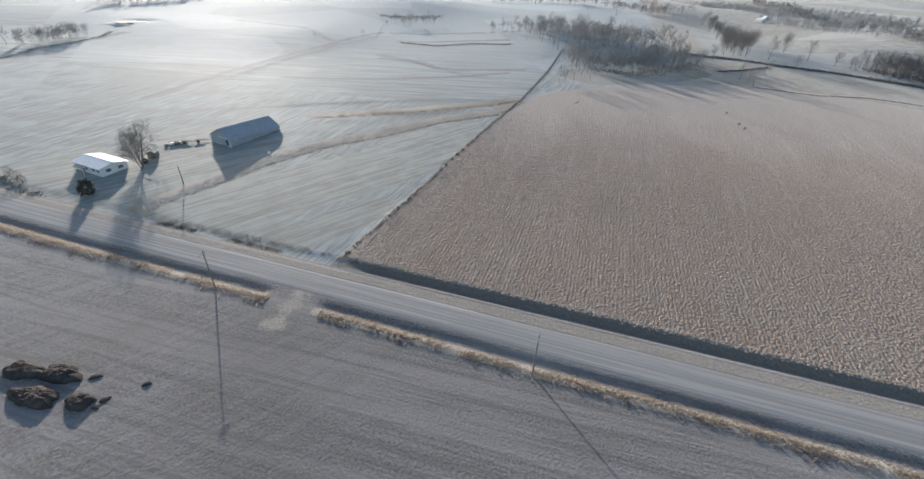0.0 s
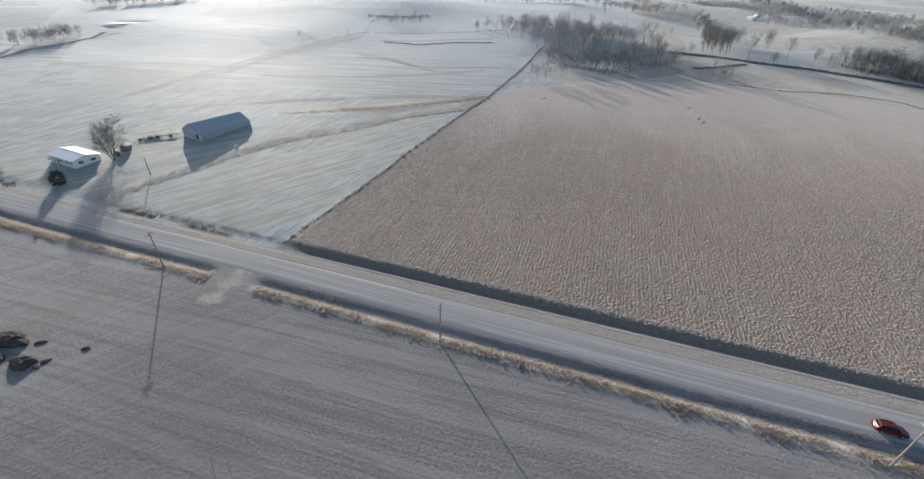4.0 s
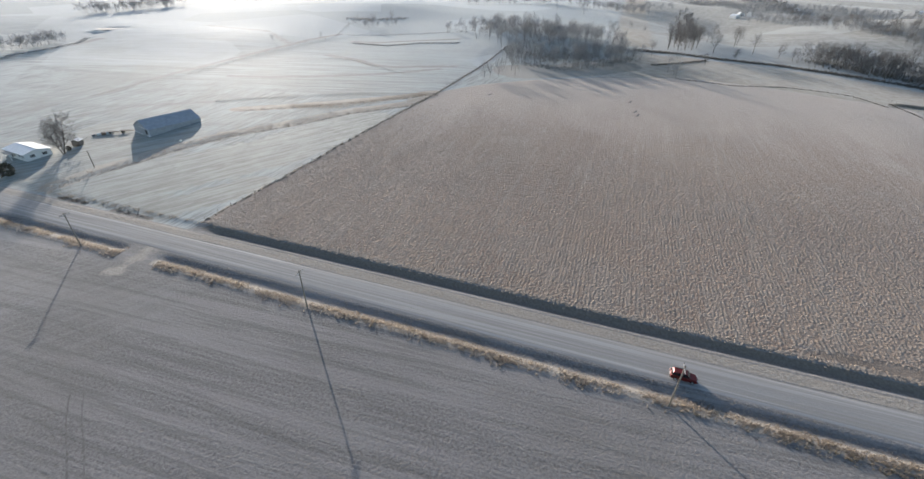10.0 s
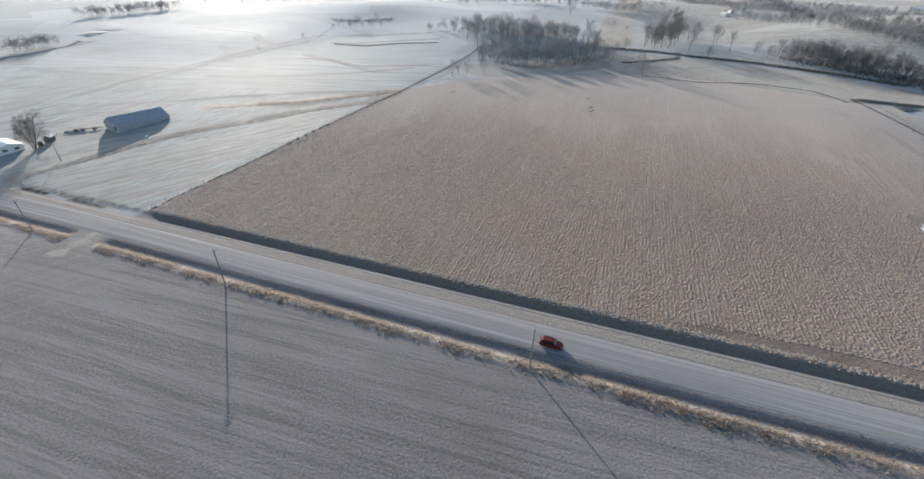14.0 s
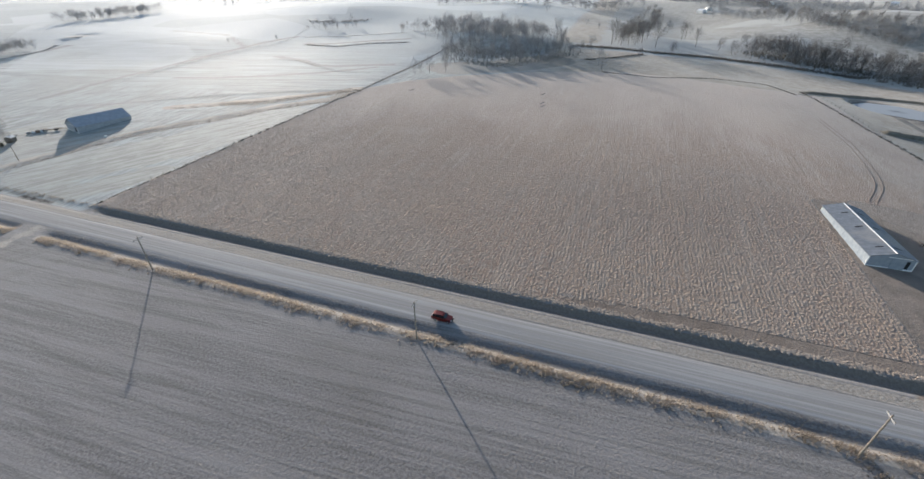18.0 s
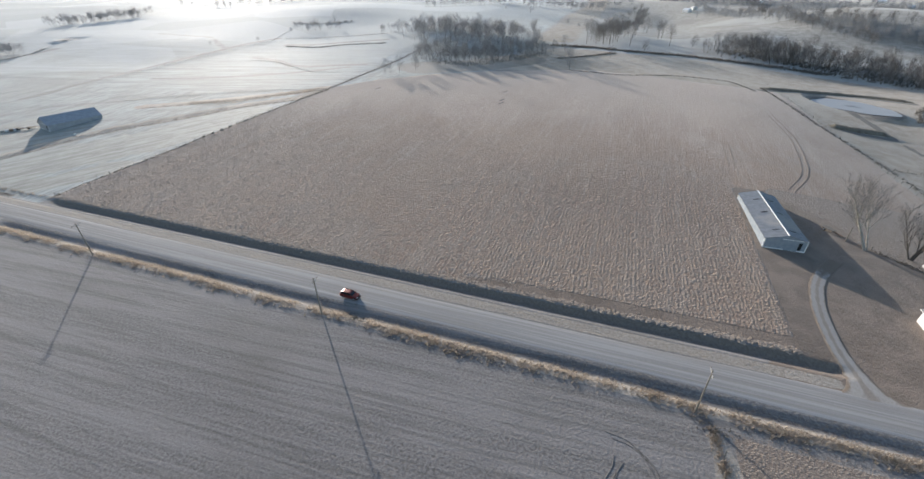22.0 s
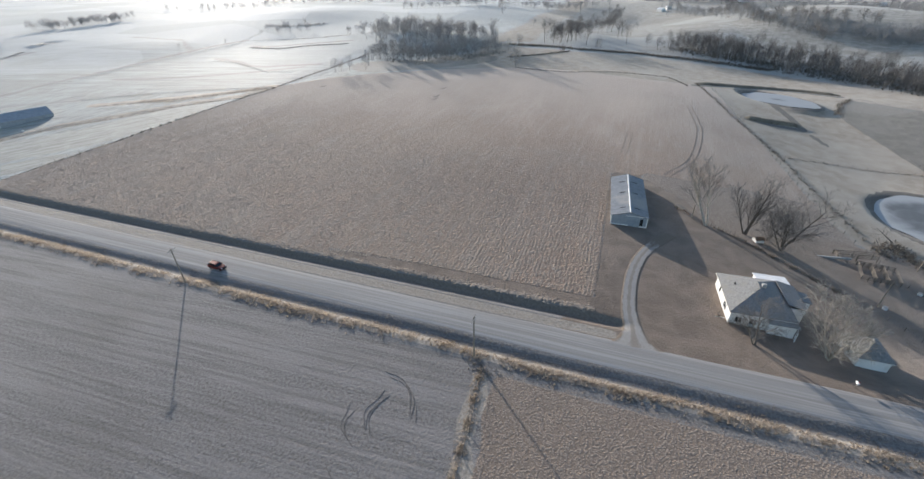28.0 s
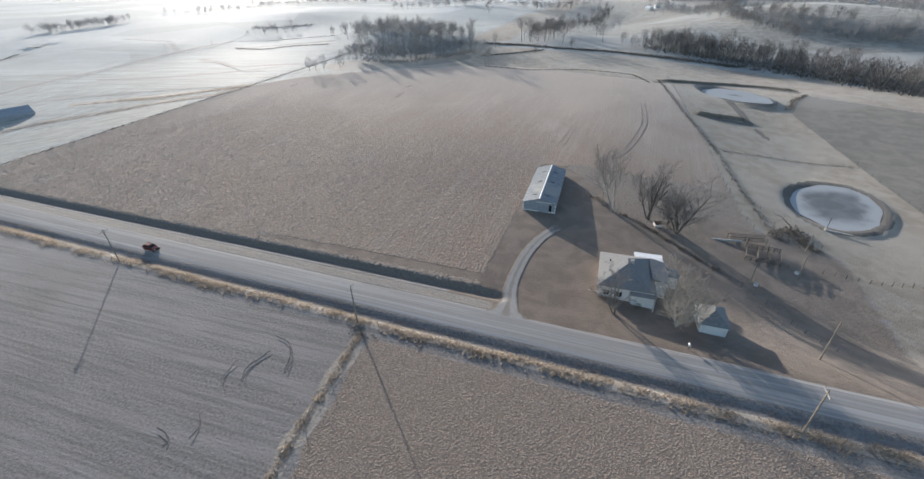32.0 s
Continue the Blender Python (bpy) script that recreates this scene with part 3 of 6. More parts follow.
    past = np.maximum(past, near_line(WATERWAY, 8) * 1.1 * frost)
    past = np.maximum(past, near_line(TERRACE, 9) * 0.9 * frost)
    verge = np.maximum(verge, near_line([(-60.5, 62), (-60, 56), (-59.5, 49)], 10) * 0.6)
    edge = np.interp(Y, [70, 187, 218, 249, 284, 300, 324, 345], [296, 286, 283.7, 280, 275, 279, 291.7, 335])
    bare = step(-1.5, 1.5, X - edge) * step(70, 90, Y) * step(2, -2, Y - 324 + np.clip(X - 291.7, 0, 400) * 0.6)
    fallow = bare
    hill = step(395, 425, Y) * step(40, 110, X)
    fallow = np.maximum(fallow, near_line([(-12, 290), (18, 312), (45, 345)], 28) * 1.6)
    creek = [(60, 407), (94, 415), (125, 416), (162, 423), (197, 421), (238, 416), (270, 410), (330, 372)]
    hill = np.maximum(hill, near_line(creek, 22) * 1.2)
    mud_and_shade = np.maximum(mud_and_shade, near_line(creek, 4.5) * 0.9)
    # gully and roadside marks, plus painted shade of the dam and spoil bank
    for line, wide in (([(245, 299), (249, 277), (250.5, 257)], 3.4), ([(252.3, 249.3), (255.4, 237.3)], 2.2), ([(226, 258), (236, 256), (250, 256)], 4.0),
                       ([(205, 320), (235, 336), (264, 344), (289, 332)], 4.5), ([(-117, 72.3), (-104.6, 72.5)], 1.3), ([(-92, 72.2), (-75.7, 72.3)], 1.4)):
        mud_and_shade = np.maximum(mud_and_shade, near_line(line, wide) * 1.3)
    mud_and_shade = np.maximum(mud_and_shade, near_line([(x + 3.4, y - 1.6) for x, y in WATERWAY], 2.6) * 0.8 * frost)
    mud_and_shade = np.maximum(mud_and_shade, near_line([(x + 1.5, y - 2.4) for x, y in TERRACE], 2.4) * 0.8 * frost)
    # weight of frost and painted haze, growing north, west and towards the crest
    rime_haze = 0.85 * step(115, 290, Y) + 0.35 * step(70, -50, X) + 0.25 * step(-45, -5, Y - north(X))
    swale = np.maximum.reduce([near_line(q, v) * a for q, v, a in SWALES]) * (X < w + 2)
    stub = step(53, 50, Y) * step(1.0, -1.5, X - row_x)
    slant = stub * step(-15, -50, X)
    # how far the painted haze pales the distant frost
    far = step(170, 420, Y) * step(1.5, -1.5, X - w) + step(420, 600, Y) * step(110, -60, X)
    for name, v in (("mud_and_shade", mud_and_shade), ("hill", hill), ("rime_haze", rime_haze), ("swale", swale), ("ley", ley), ("lawn", lawn), ("fallow", fallow), ("slant", slant), ("far", far), ("crop", crop), ("frost", frost), ("pasture", past), ("yard", yard), ("verge", verge), ("dark", dark), ("stubble", stub)):
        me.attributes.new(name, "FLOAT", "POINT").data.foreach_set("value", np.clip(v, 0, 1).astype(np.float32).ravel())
    return tagged(new("ground", me), "rolling winter farmland of frosted stubble, tan cover and pasture", "ground", kind="structure")


def ribbon(name, centre, widths, material, lift=0.05, crown=0.0, cross=7):
    """A strip laid along points on the land, raised a little."""
    pts = np.array(centre, float)
    way = np.gradient(pts, axis=0)
    way /= np.linalg.norm(way, axis=1)[:, None]
    side = np.stack([-way[:, 1], way[:, 0]], 1)
    verts, faces = [], []
    for i, p in enumerate(pts):
        for j in range(cross):
            u = j / (cross - 1) * 2 - 1
            q = p + side[i] * u * widths[i] / 2
            verts.append((q[0], q[1], float(land(q[0], q[1])) + lift + crown * (1 - u * u) - (0.16 if abs(u) == 1 else 0)))
    for i in range(len(pts) - 1):
        for j in range(cross - 1):
            a = i * cross + j
            faces.append((a, a + cross, a + cross + 1, a + 1))
    me = mesh_of(name, verts, faces, material, True)
    me.flip_normals()
    return new(name, me)


ground()
road_x = spaced([(-700, -240, 20), (-240, 320, 3), (320, 900, 20)])
tagged(ribbon("road", [(x, 64.25) for x in road_x], [8.1 + 0.25 * math.sin(x * 0.13) + 0.2 * math.sin(x * 0.041) for x in road_x], GRAVEL, 0.06, 0.06, 11),
       "pale grey gravel country road with worn wheel tracks", "road", kind="structure")


def smooth_path(pts, n):
    """Points along a soft curve through a few corners."""
    p = [Vector((*q, 0)) for q in pts]
    p = [2 * p[0] - p[1]] + p + [2 * p[-1] - p[-2]]
    out = []
    for i in range(1, len(p) - 2):
        for j in range(n):
            t = j / n
            a, b, c, d = p[i - 1:i + 3]
            q = 0.5 * (2 * b + (c - a) * t + (2 * a - 5 * b + 4 * c - d) * t * t + (3 * b - a - 3 * c + d) * t ** 3)
            out.append((q.x, q.y))
    return out + [tuple(p[-2][:2])]


def track_material():
    """Gravel drive: two pale wheel tracks, grass between them and at the ragged edges."""
    k = Mat("worn_gravel_drive", 0.92, 0, 0.2)
    fine, wob = k.noise(5, 5), k.calc("SUBTRACT", k.noise(0.8, 4), 0.5)
    u = k.calc("ADD", k.calc("ABSOLUTE", k.attr("across")), k.calc("MULTIPLY", wob, 0.5))
    grass = k.mix(k.span(fine, 0.3, 0.7), (0.178, 0.142, 0.11), (0.236, 0.192, 0.152))
    dust = k.mix(k.span(fine, 0.3, 0.7), (0.30, 0.28, 0.257), (0.40, 0.378, 0.35))
    mid = k.mix(0.45, grass, dust)
    col = k.mix(k.span(u, 0.10, 0.26), mid, dust)
    col = k.mix(k.span(u, 0.58, 0.84), col, grass)
    col = k.mix(k.span(k.calc("ADD", k.attr("fade"), wob), 0.35, 0.75), col, grass)
    k.relief(fine, 0.03)
    return k.done(col)


drive = smooth_path([(170.4, 67.2), (170.0, 72.4), (169.0, 79), (169.4, 90.1), (171.3, 99.3), (174.5, 106.5), (179.3, 113.7)], 8)
drive_ob = ribbon("driveway", drive, [3.5 + 9.0 * math.exp(-i / 3.8) for i in range(len(drive))], track_material(), 0.07, 0.02, 13)
drive_ob.data.attributes.new("across", "FLOAT", "POINT").data.foreach_set("value", [j / 6 - 1 for i in range(len(drive)) for j in range(13)])
drive_ob.data.attributes.new("fade", "FLOAT", "POINT").data.foreach_set("value", [max(0, (i - 32) / 14) for i in range(len(drive)) for j in range(13)])
tagged(drive_ob, "curved worn gravel driveway with two wheel tracks", "driveway", kind="structure")


def pond(cx, cy, rx, ry, turn, label, shell=0.0):
    z = float(large(cx, cy)) + 0.2
    verts, faces, rim = [(cx, cy, z)], [], [shell]
    rings, n = 9, 56
    for r in range(1, rings + 1):
        for i in range(n):
            a = 2 * math.pi * i / n
            k = r / rings * (1.04 + 0.05 * math.sin(3 * a + cx) + 0.03 * math.sin(7 * a))
            u, v = rx * k * math.cos(a), ry * k * math.sin(a)
            c, s = math.cos(turn), math.sin(turn)
            verts.append((cx + u * c - v * s, cy + u * s + v * c, z))
            rim.append(r / rings + shell)
    for i in range(n):
        faces.append((0, 1 + i, 1 + (i + 1) % n))
        for r in range(rings - 1):
            a, b = 1 + r * n + i, 1 + r * n + (i + 1) % n
            faces.append((a, a + n, b + n, b))
    me = mesh_of("pond", verts, faces, ICE, True)
    me.attributes.new("rim", "FLOAT", "POINT").data.foreach_set("value", rim)
    return tagged(new("pond", me), label, "pond", kind="structure")


pond(*PONDS[0], "frozen farm pond with pale ice behind an earth dam", 0.6)
pond(*PONDS[2], "small frozen pond, white with frost, in a far meadow")
pond(*PONDS[1], "round frozen farm pond with white rimmed grey ice")

# ---- plants ----
def tri_mesh(name, tris, material):
    """A mesh from an array of triangles, n x 3 x 3."""
    n = len(tris)
    me = bpy.data.meshes.new(name)
    me.vertices.add(n * 3)
    me.vertices.foreach_set("co", np.ascontiguousarray(tris, np.float32).ravel())
    me.loops.add(n * 3)
    me.loops.foreach_set("vertex_index", np.arange(n * 3, dtype=np.int32))
    me.polygons.add(n)
    me.polygons.foreach_set("loop_start", np.arange(0, n * 3, 3, dtype=np.int32))
    me.update(calc_edges=True)
    me.materials.append(material)
    return me


def tufts(rng, x, y, height, blades=6, width=0.06, lean=0.5, sink=0.03):
    """Blades of grass or brush round every place (x, y)."""
    n = len(x)
    z = land(x, y) - sink
    height = np.broadcast_to(height, (n,))
    a = rng.uniform(0, 2 * np.pi, (n, blades))
    h = height[:, None] * rng.uniform(0.6, 1.15, (n, blades))
    out = h * rng.uniform(0.15, 1.0, (n, blades)) * lean
    r = height[:, None] * rng.uniform(0.0, 0.25, (n, blades))
    base = np.stack([x[:, None] + r * np.cos(a), y[:, None] + r * np.sin(a), np.broadcast_to(z[:, None], a.shape)], -1)
    side = np.stack([-np.sin(a + 0.6), np.cos(a + 0.6), np.zeros_like(a)], -1) * (width * height[:, None, None] / 0.5)
    tip = base + np.stack([out * np.cos(a), out * np.sin(a), h], -1)
    return np.stack([base - side, base + side, tip], -2).reshape(-1, 3, 3)


class Wood:
    """Grows a bare tree: trunk and limbs in one list, branches and twigs in another."""

    def __init__(self, seed, height, spread=0.8, first=0.22, counts=(9, 7, 6), rise=0.55, thick=0.017, stems=1, droop=0.0, least=0.02):
        self.r, self.least = random.Random(seed), least
        self.h, self.spread, self.first, self.counts, self.rise, self.droop = height, spread, first, counts, rise, droop
        self.trunk, self.crown = ([], []), ([], [])
        for s in range(stems):
            lean = Vector((self.r.uniform(-1, 1), self.r.uniform(-1, 1), 0)) * (0.10 if stems == 1 else 0.55)
            base = Vector((0, 0, -0.3)) if stems == 1 else Vector((self.r.uniform(-.3, .3), self.r.uniform(-.3, .3), -0.3))
            self.branch(base, (Vector((0, 0, 1)) + lean).normalized(), height * (0.82 if s == 0 else self.r.uniform(0.6, 0.8)), height * thick * (1 if s == 0 else 0.7), 0)

    def tube(self, pts, radii, sides, store):
        verts, faces = store
        start = len(verts)
        for i, p in enumerate(pts):
            d = (pts[min(i + 1, len(pts) - 1)] - pts[max(i - 1, 0)]).normalized()
            u = d.orthogonal().normalized()
            v = d.cross(u)
            for k in range(sides):
                a = 2 * math.pi * k / sides
                verts.append(p + (u * math.cos(a) + v * math.sin(a)) * radii[i])
        for i in range(len(pts) - 1):
            for k in range(sides):
                a, b = start + i * sides + k, start + i * sides + (k + 1) % sides
                faces.append((a, b, b + sides, a + sides))

    def branch(self, p, d, length, r, level):
        R = self.r
        n = (6, 4, 3, 2)[level]
        pts, rad, ways = [p.copy()], [r], [d.copy()]
        for i in range(n):
            wob = Vector((R.uniform(-1, 1), R.uniform(-1, 1), R.uniform(-1, 1))) * (0.07, 0.16, 0.25, 0.3)[level]
            d = (d + wob + Vector((0, 0, (0.02, 0.10, 0.05 - self.droop, -self.droop)[level]))).normalized()
            p = p + d * length / n
            pts.append(p.copy())
            ways.append(d.copy())
            rad.append(r * (1 - (i + 1) / n * (0.82 if level < 3 else 0.9)))
        self.tube(pts, rad, (6, 4, 3, 3)[level], self.trunk if level < 2 else self.crown)
        if level >= len(self.counts):
            return
        for c in range(self.counts[level]):
            lo = self.first if level == 0 else 0.2
            s = lo + (1 - lo) * ((c + R.random()) / self.counts[level]) ** 0.85
            i = min(int(s * n), n - 1)
            f = s * n - i
            q, w = pts[i].lerp(pts[i + 1], f), ways[i + 1]
            a = R.uniform(0, 2 * math.pi) if level else c * 2.4 + R.uniform(-0.5, 0.5)
            u = w.orthogonal().normalized()
            out = (u * math.cos(a) + w.cross(u) * math.sin(a))
            nd = (w * self.rise + out * self.spread + Vector((0, 0, 0.16 if level < 2 else -self.droop))).normalized()
            ln = length * ((0.58 - 0.24 * s) if level == 0 else R.uniform(0.34, 0.55))
            self.branch(q, nd, ln, max(rad[i] * (0.5 if level == 0 else 0.6), self.least), level + 1)

    def thing(self, label, bark, twig, name="bare_tree", category="tree", group=""):
        ob = thing(name, Matrix.Identity(4), label, category, group)
        for nm, (v, f), mat in (("trunk", self.trunk, bark), ("crown", self.crown, twig)):
            p = new(nm, mesh_of(nm, v, f, mat, True))
            p.parent = ob
        return ob


rnd = random.Random(11)
WOODLAND = "leafless woodland trees of the hollow"
SHAPES = ((16, 0.75, 0.35, 0.6), (14, 0.9, 0.25, 0.5), (18, 0.65, 0.4, 0.7), (12, 1.0, 0.2, 0.45), (15, 0.8, 0.3, 0.6), (10, 0.9, 0.18, 0.55))
kinds = [Wood(20 + i, h, s, f, (12, 9, 8), r, 0.012, least=0.024).thing(
    "slender leafless woodland tree in winter, paled by painted haze", GREYBARK, WOODHAZETWIG, group=WOODLAND) for i, (h, s, f, r) in enumerate(SHAPES)]
# the same shapes with dark bark and no painted haze, for the creek
kinds += [Wood(40 + i, h, s, f, (12, 9, 8), r, 0.014, least=0.026).thing(
    "leafless brown creekside tree in winter", BARK, TWIG, group=WOODLAND) for i, (h, s, f, r) in enumerate(SHAPES)]
used = [0] * len(kinds)


def plant(kind, x, y, size=1.0, group="", label=""):
    """Sets a tree of that kind on the land: the kind's first tree itself, then copies."""
    k = kinds[kind]
    m = on_land(x, y, rnd.uniform(9.5, 323.2)) @ Matrix.Scale(size, 4)
    if used[kind] == 0:
        k.matrix_world = m
        ob = k
    else:
        ob = copy_thing(k, Matrix.Identity(4))
        ob.matrix_world = m
    used[kind] += 1
    return tagged(ob, label, group=group)


def grove(n, corners, group, sizes=(0.75, 1.15), picks=(0, 1, 2, 4), label="", gap=4.0):
    """Trees scattered between the corners of a four-sided plot, kept apart."""
    done = []
    for _ in range(n * 8):
        if len(done) == n:
            break
        u, v = rnd.random(), rnd.random()
        a, b, c, d = (Vector(q) for q in corners)
        p = a.lerp(b, u).lerp(d.lerp(c, u), v)
        if all((p - q).length > gap for q in done):
            done.append(p)
            plant(rnd.choice(picks), p.x, p.y, rnd.uniform(*sizes), group, label)


WOODS = "woodland at the head of the field"
grove(44, [(-28, 307), (20, 306), (30, 345), (-36, 345)], WOODS, (0.52, 0.8), gap=3.0)
grove(50, [(20, 310), (63, 373), (48, 402), (4, 348)], WOODS, (0.52, 0.8), gap=3.0)
grove(45, [(-42, 345), (50, 394), (38, 432), (-84, 386)], WOODS, (0.75, 1.1), gap=5)
for x, y, k, s in ((-29.4, 263.1, 5, 0.95), (-26.5, 266, 5, 0.8), (-22.3, 270.2, 3, 0.9), (-13.2, 276.8, 5, 1.0), (-19, 290, 4, 0.75), (81.5, 339.6, 4, 0.85), (85.7, 321, 3, 1.15), (84.5, 330, 5, 0.9), (64, 384, 5, 0.9), (72, 392, 4, 0.8)):
    plant(k, x, y, s, "scattered trees along the field edge", "small leafless tree standing in frosted grass")
LINE = "trees along the creek"
for x, y, k, s in ((123.7, 442.9, 4, 1.1), (135.4, 414.7, 5, 1.0), (158.3, 462.6, 0, 1.0), (176.7, 455.2, 5, 1.1), (185.7, 449.7, 5, 1.0), (194.9, 457.3, 1, 1.0), (203.2, 449.5, 5, 1.1), (140.1, 566.4, 3, 1.2), (149.5, 498.6, 1, 1.2), (-5.4, 620.7, 3, 1.5), (29.9, 772.2, 1, 1.8), (50.7, 867.2, 3, 1.7), (153, 505.8, 4, 1.0), (110.2, 382.4, 5, .8)):
    plant(k + 6, x, y, s, LINE, "leafless tree beside the creek in dry grass")
grove(40, [(194, 443.6), (272.6, 415.6), (299.3, 433.3), (213.9, 474)], LINE, (0.7, 1.05), gap=3.2, picks=(6, 7, 8, 10))
grove(40, [(272.6, 415.6), (358.5, 324.1), (397.5, 354.7), (301.1, 434.8)], LINE, (0.7, 1.05), gap=3.2, picks=(6, 7, 8, 10))
grove(30, [(84, 428), (108, 432), (124, 527), (96, 516)], "trees in the draw", (0.7, 1.1), gap=4, picks=(6, 7, 8, 10))
grove(10, [(98.5, 520.3), (128.6, 527.8), (136.2, 845.6), (121.9, 832.3)], "trees in the draw", (0.7, 1.0), gap=8, picks=(6, 7, 8, 10))
FARTREES = "far hedgerow trees"
for x, y in ((-223.6, 304.2), (-197.8, 333.4), (-41.1, 628.9)):
    plant(5, x, y, 0.4, FARTREES, "lone leafless tree in a frosted meadow")

# farmyard trees
tree = Wood(5, 15.0, 0.95, 0.10, (14, 10, 9), 0.62, 0.02, 3, least=0.03).thing("large spreading leafless tree beside the white house", BARK, TWIG, "shade_tree")
tree.matrix_world = on_land(-151.3, 96.1, 40)
tree = Wood(8, 18.5, 0.55, 0.25, (13, 9, 8), 0.8, 0.021, 2, least=0.024).thing("tall pale-barked leafless tree at the yard fence", PALEBARK, TWIG, "yard_tree", group="yard fence trees")
tree.matrix_world = on_land(189.4, 123.3, 10)
tree = Wood(9, 18.0, 0.5, 0.12, (13, 9, 8), 0.85, 0.02, 3, least=0.024).thing("vase-shaped leafless tree with several dark stems", BARK, TWIG, "yard_tree", group="yard fence trees")
tree.matrix_world = on_land(199.6, 123.9, 80)
tree = Wood(13, 18.0, 0.85, 0.10, (13, 9, 8), 0.6, 0.021, 4, least=0.026).thing("broad leafless tree with many spreading stems", BARK, TWIG, "yard_tree", group="yard fence trees")
tree.matrix_world = on_land(207.5, 119.5, 200)
tree = Wood(14, 14.0, 0.6, 0.15, (11, 8, 7), 0.7, 0.016, 2, least=0.024).thing("slim dark leafless tree behind the kennel", BARK, TWIG, "yard_tree", group="yard fence trees")
tree.matrix_world = on_land(205, 123, 140)
tree = Wood(15, 13.6, 0.75, 0.06, (14, 9, 6), 0.75, 0.016, 4, 0.02, 0.034).thing("dense pale-twigged leafless tree beside the farmhouse", PALEBARK, PALETWIG, "pale_tree")
tree.matrix_world = on_land(204.6, 76.3, 150)
tree = Wood(16, 11.5, 0.8, 0.2, (11, 9, 8), 0.6, 0.02, 2, least=0.022).thing("dark bent leafless tree before the farmhouse front", BARK, TWIG, "front_tree")
tree.matrix_world = on_land(192.5, 75.6, 300)
tree = Wood(17, 6.5, 1.1, 0.1, (6, 4, 3), 0.3, 0.03, 1).thing("fallen dead tree with bare twisted limbs", BARK, BRUSH, "fallen_tree", group="dead wood by the pens")
tree.matrix_world = on_land(242.1, 141.9, 200, 0.5) @ pose(0, 0, 0, 62, 0, 30)
tree = Wood(18, 6.0, 1.1, 0.1, (6, 4, 3), 0.3, 0.03, 1).thing("broken dead tree leaning over the pens", BARK, BRUSH, "fallen_tree", group="dead wood by the pens")
tree.matrix_world = on_land(236, 132.5, 80, 0.4) @ pose(0, 0, 0, 55, 20, 110)


def shrub(x, y, size, label, evergreen=False, seed=1):
    rng = np.random.default_rng(seed)
    n = 420 if evergreen else 220
    v = rng.normal(0, 1, (n, 3))
    v /= np.linalg.norm(v, axis=1)[:, None]
    r = rng.uniform(0.35, 1.0, n) ** 0.5
    c = v * r[:, None] * np.array([1, 1, 1.15]) * size / 2
    c[:, 2] += size * 0.55
    c[:, :2] *= (1.15 - 0.5 * np.clip(c[:, 2:3] / size / 1.2, 0, 1))
    d = rng.normal(0, 1, (n, 3)) * 0.10 * size + v * 0.16 * size
    s = np.cross(d, rng.normal(0, 1, (n, 3)))
    s /= np.linalg.norm(s, axis=1)[:, None]
    w = size * (0.075 if evergreen else 0.016)
    ob = thing("evergreen_bush" if evergreen else "bare_shrub", on_land(x, y, seed * 37), label, "bush")
    leaf = new("foliage" if evergreen else "twigs", tri_mesh("foliage", np.stack([c - s * w, c + s * w, c + d], 1), NEEDLE if evergreen else BRUSH))
    leaf.parent = ob
    bm = bmesh.new()
    for i in range(5):
        a = i * 1.3 + seed
        rod(bm, (0, 0, -0.1), (math.cos(a) * size * 0.25, math.sin(a) * size * 0.25, size * 0.7), 0.025 * size, 0.008 * size, 5)
    part("stems", bm, BARK, ob)
    return ob


shrub(-150.5, 77.2, 4.0, "rounded dark evergreen bush before the white house", True, 3)
shrub(-153.4, 99.5, 1.6, "low dark bush beside the tree trunk", True, 4)
for i, (x, y, s) in enumerate(tuple((188.0 + u, 81.9 + v, s) for u, v, s in ((1.2, -0.9, 1.5), (2.8, -1.2, 1.8), (4.6, -0.9, 1.4), (9.0, -2.6, 1.5), (-0.9, 0.6, 1.2)))):
    shrub(x, y, s, "bare foundation shrub along the farmhouse wall", False, 20 + i)
for i, (x, y, s) in enumerate(((-180.9, 76, 3.2), (-177.4, 75.5, 2.4), (-188, 74, 2.0), (-187.7, 77.8, 2.6))):
    shrub(x, y, s, "leafless roadside shrub in dry grass", False, 40 + i)

# ---- buildings ----
def window_unit(parent, x, y, z, w, h, face, lites=2):
    """A window in a wall that faces -y, +y, -x or +x: frame, panes, sill."""
    ob = new("window")
    ob.parent = parent
    ob.matrix_local = pose(x, y, z, 0, 0, {"-y": 0, "+x": 90, "+y": 180, "-x": 270}[face])
    bm = bmesh.new()
    t = 0.08
    for a in ((-w / 2 - t, h), (-w / 2 - t, -t)):
        box(bm, a[0], -0.05, a[1], w / 2 + t, 0.03, a[1] + t)
    for i in range(lites + 1):
        u = -w / 2 - t / 2 + i * (w + t) / lites
        box(bm, u - t / 2, -0.048, 0, u + t / 2, 0.03, h)
    part("window_frame", bm, TRIM, ob)
    for i in range(lites):
        u = -w / 2 + i * (w + t) / lites
        part("pane", boxed(u, -0.015, 0, u + (w + t) / lites - t, 0.0, h), GLASS, ob)
    part("sill", boxed(-w / 2 - 0.12, -0.11, -0.12, w / 2 + 0.12, 0.0, -t), TRIM, ob)
    return ob


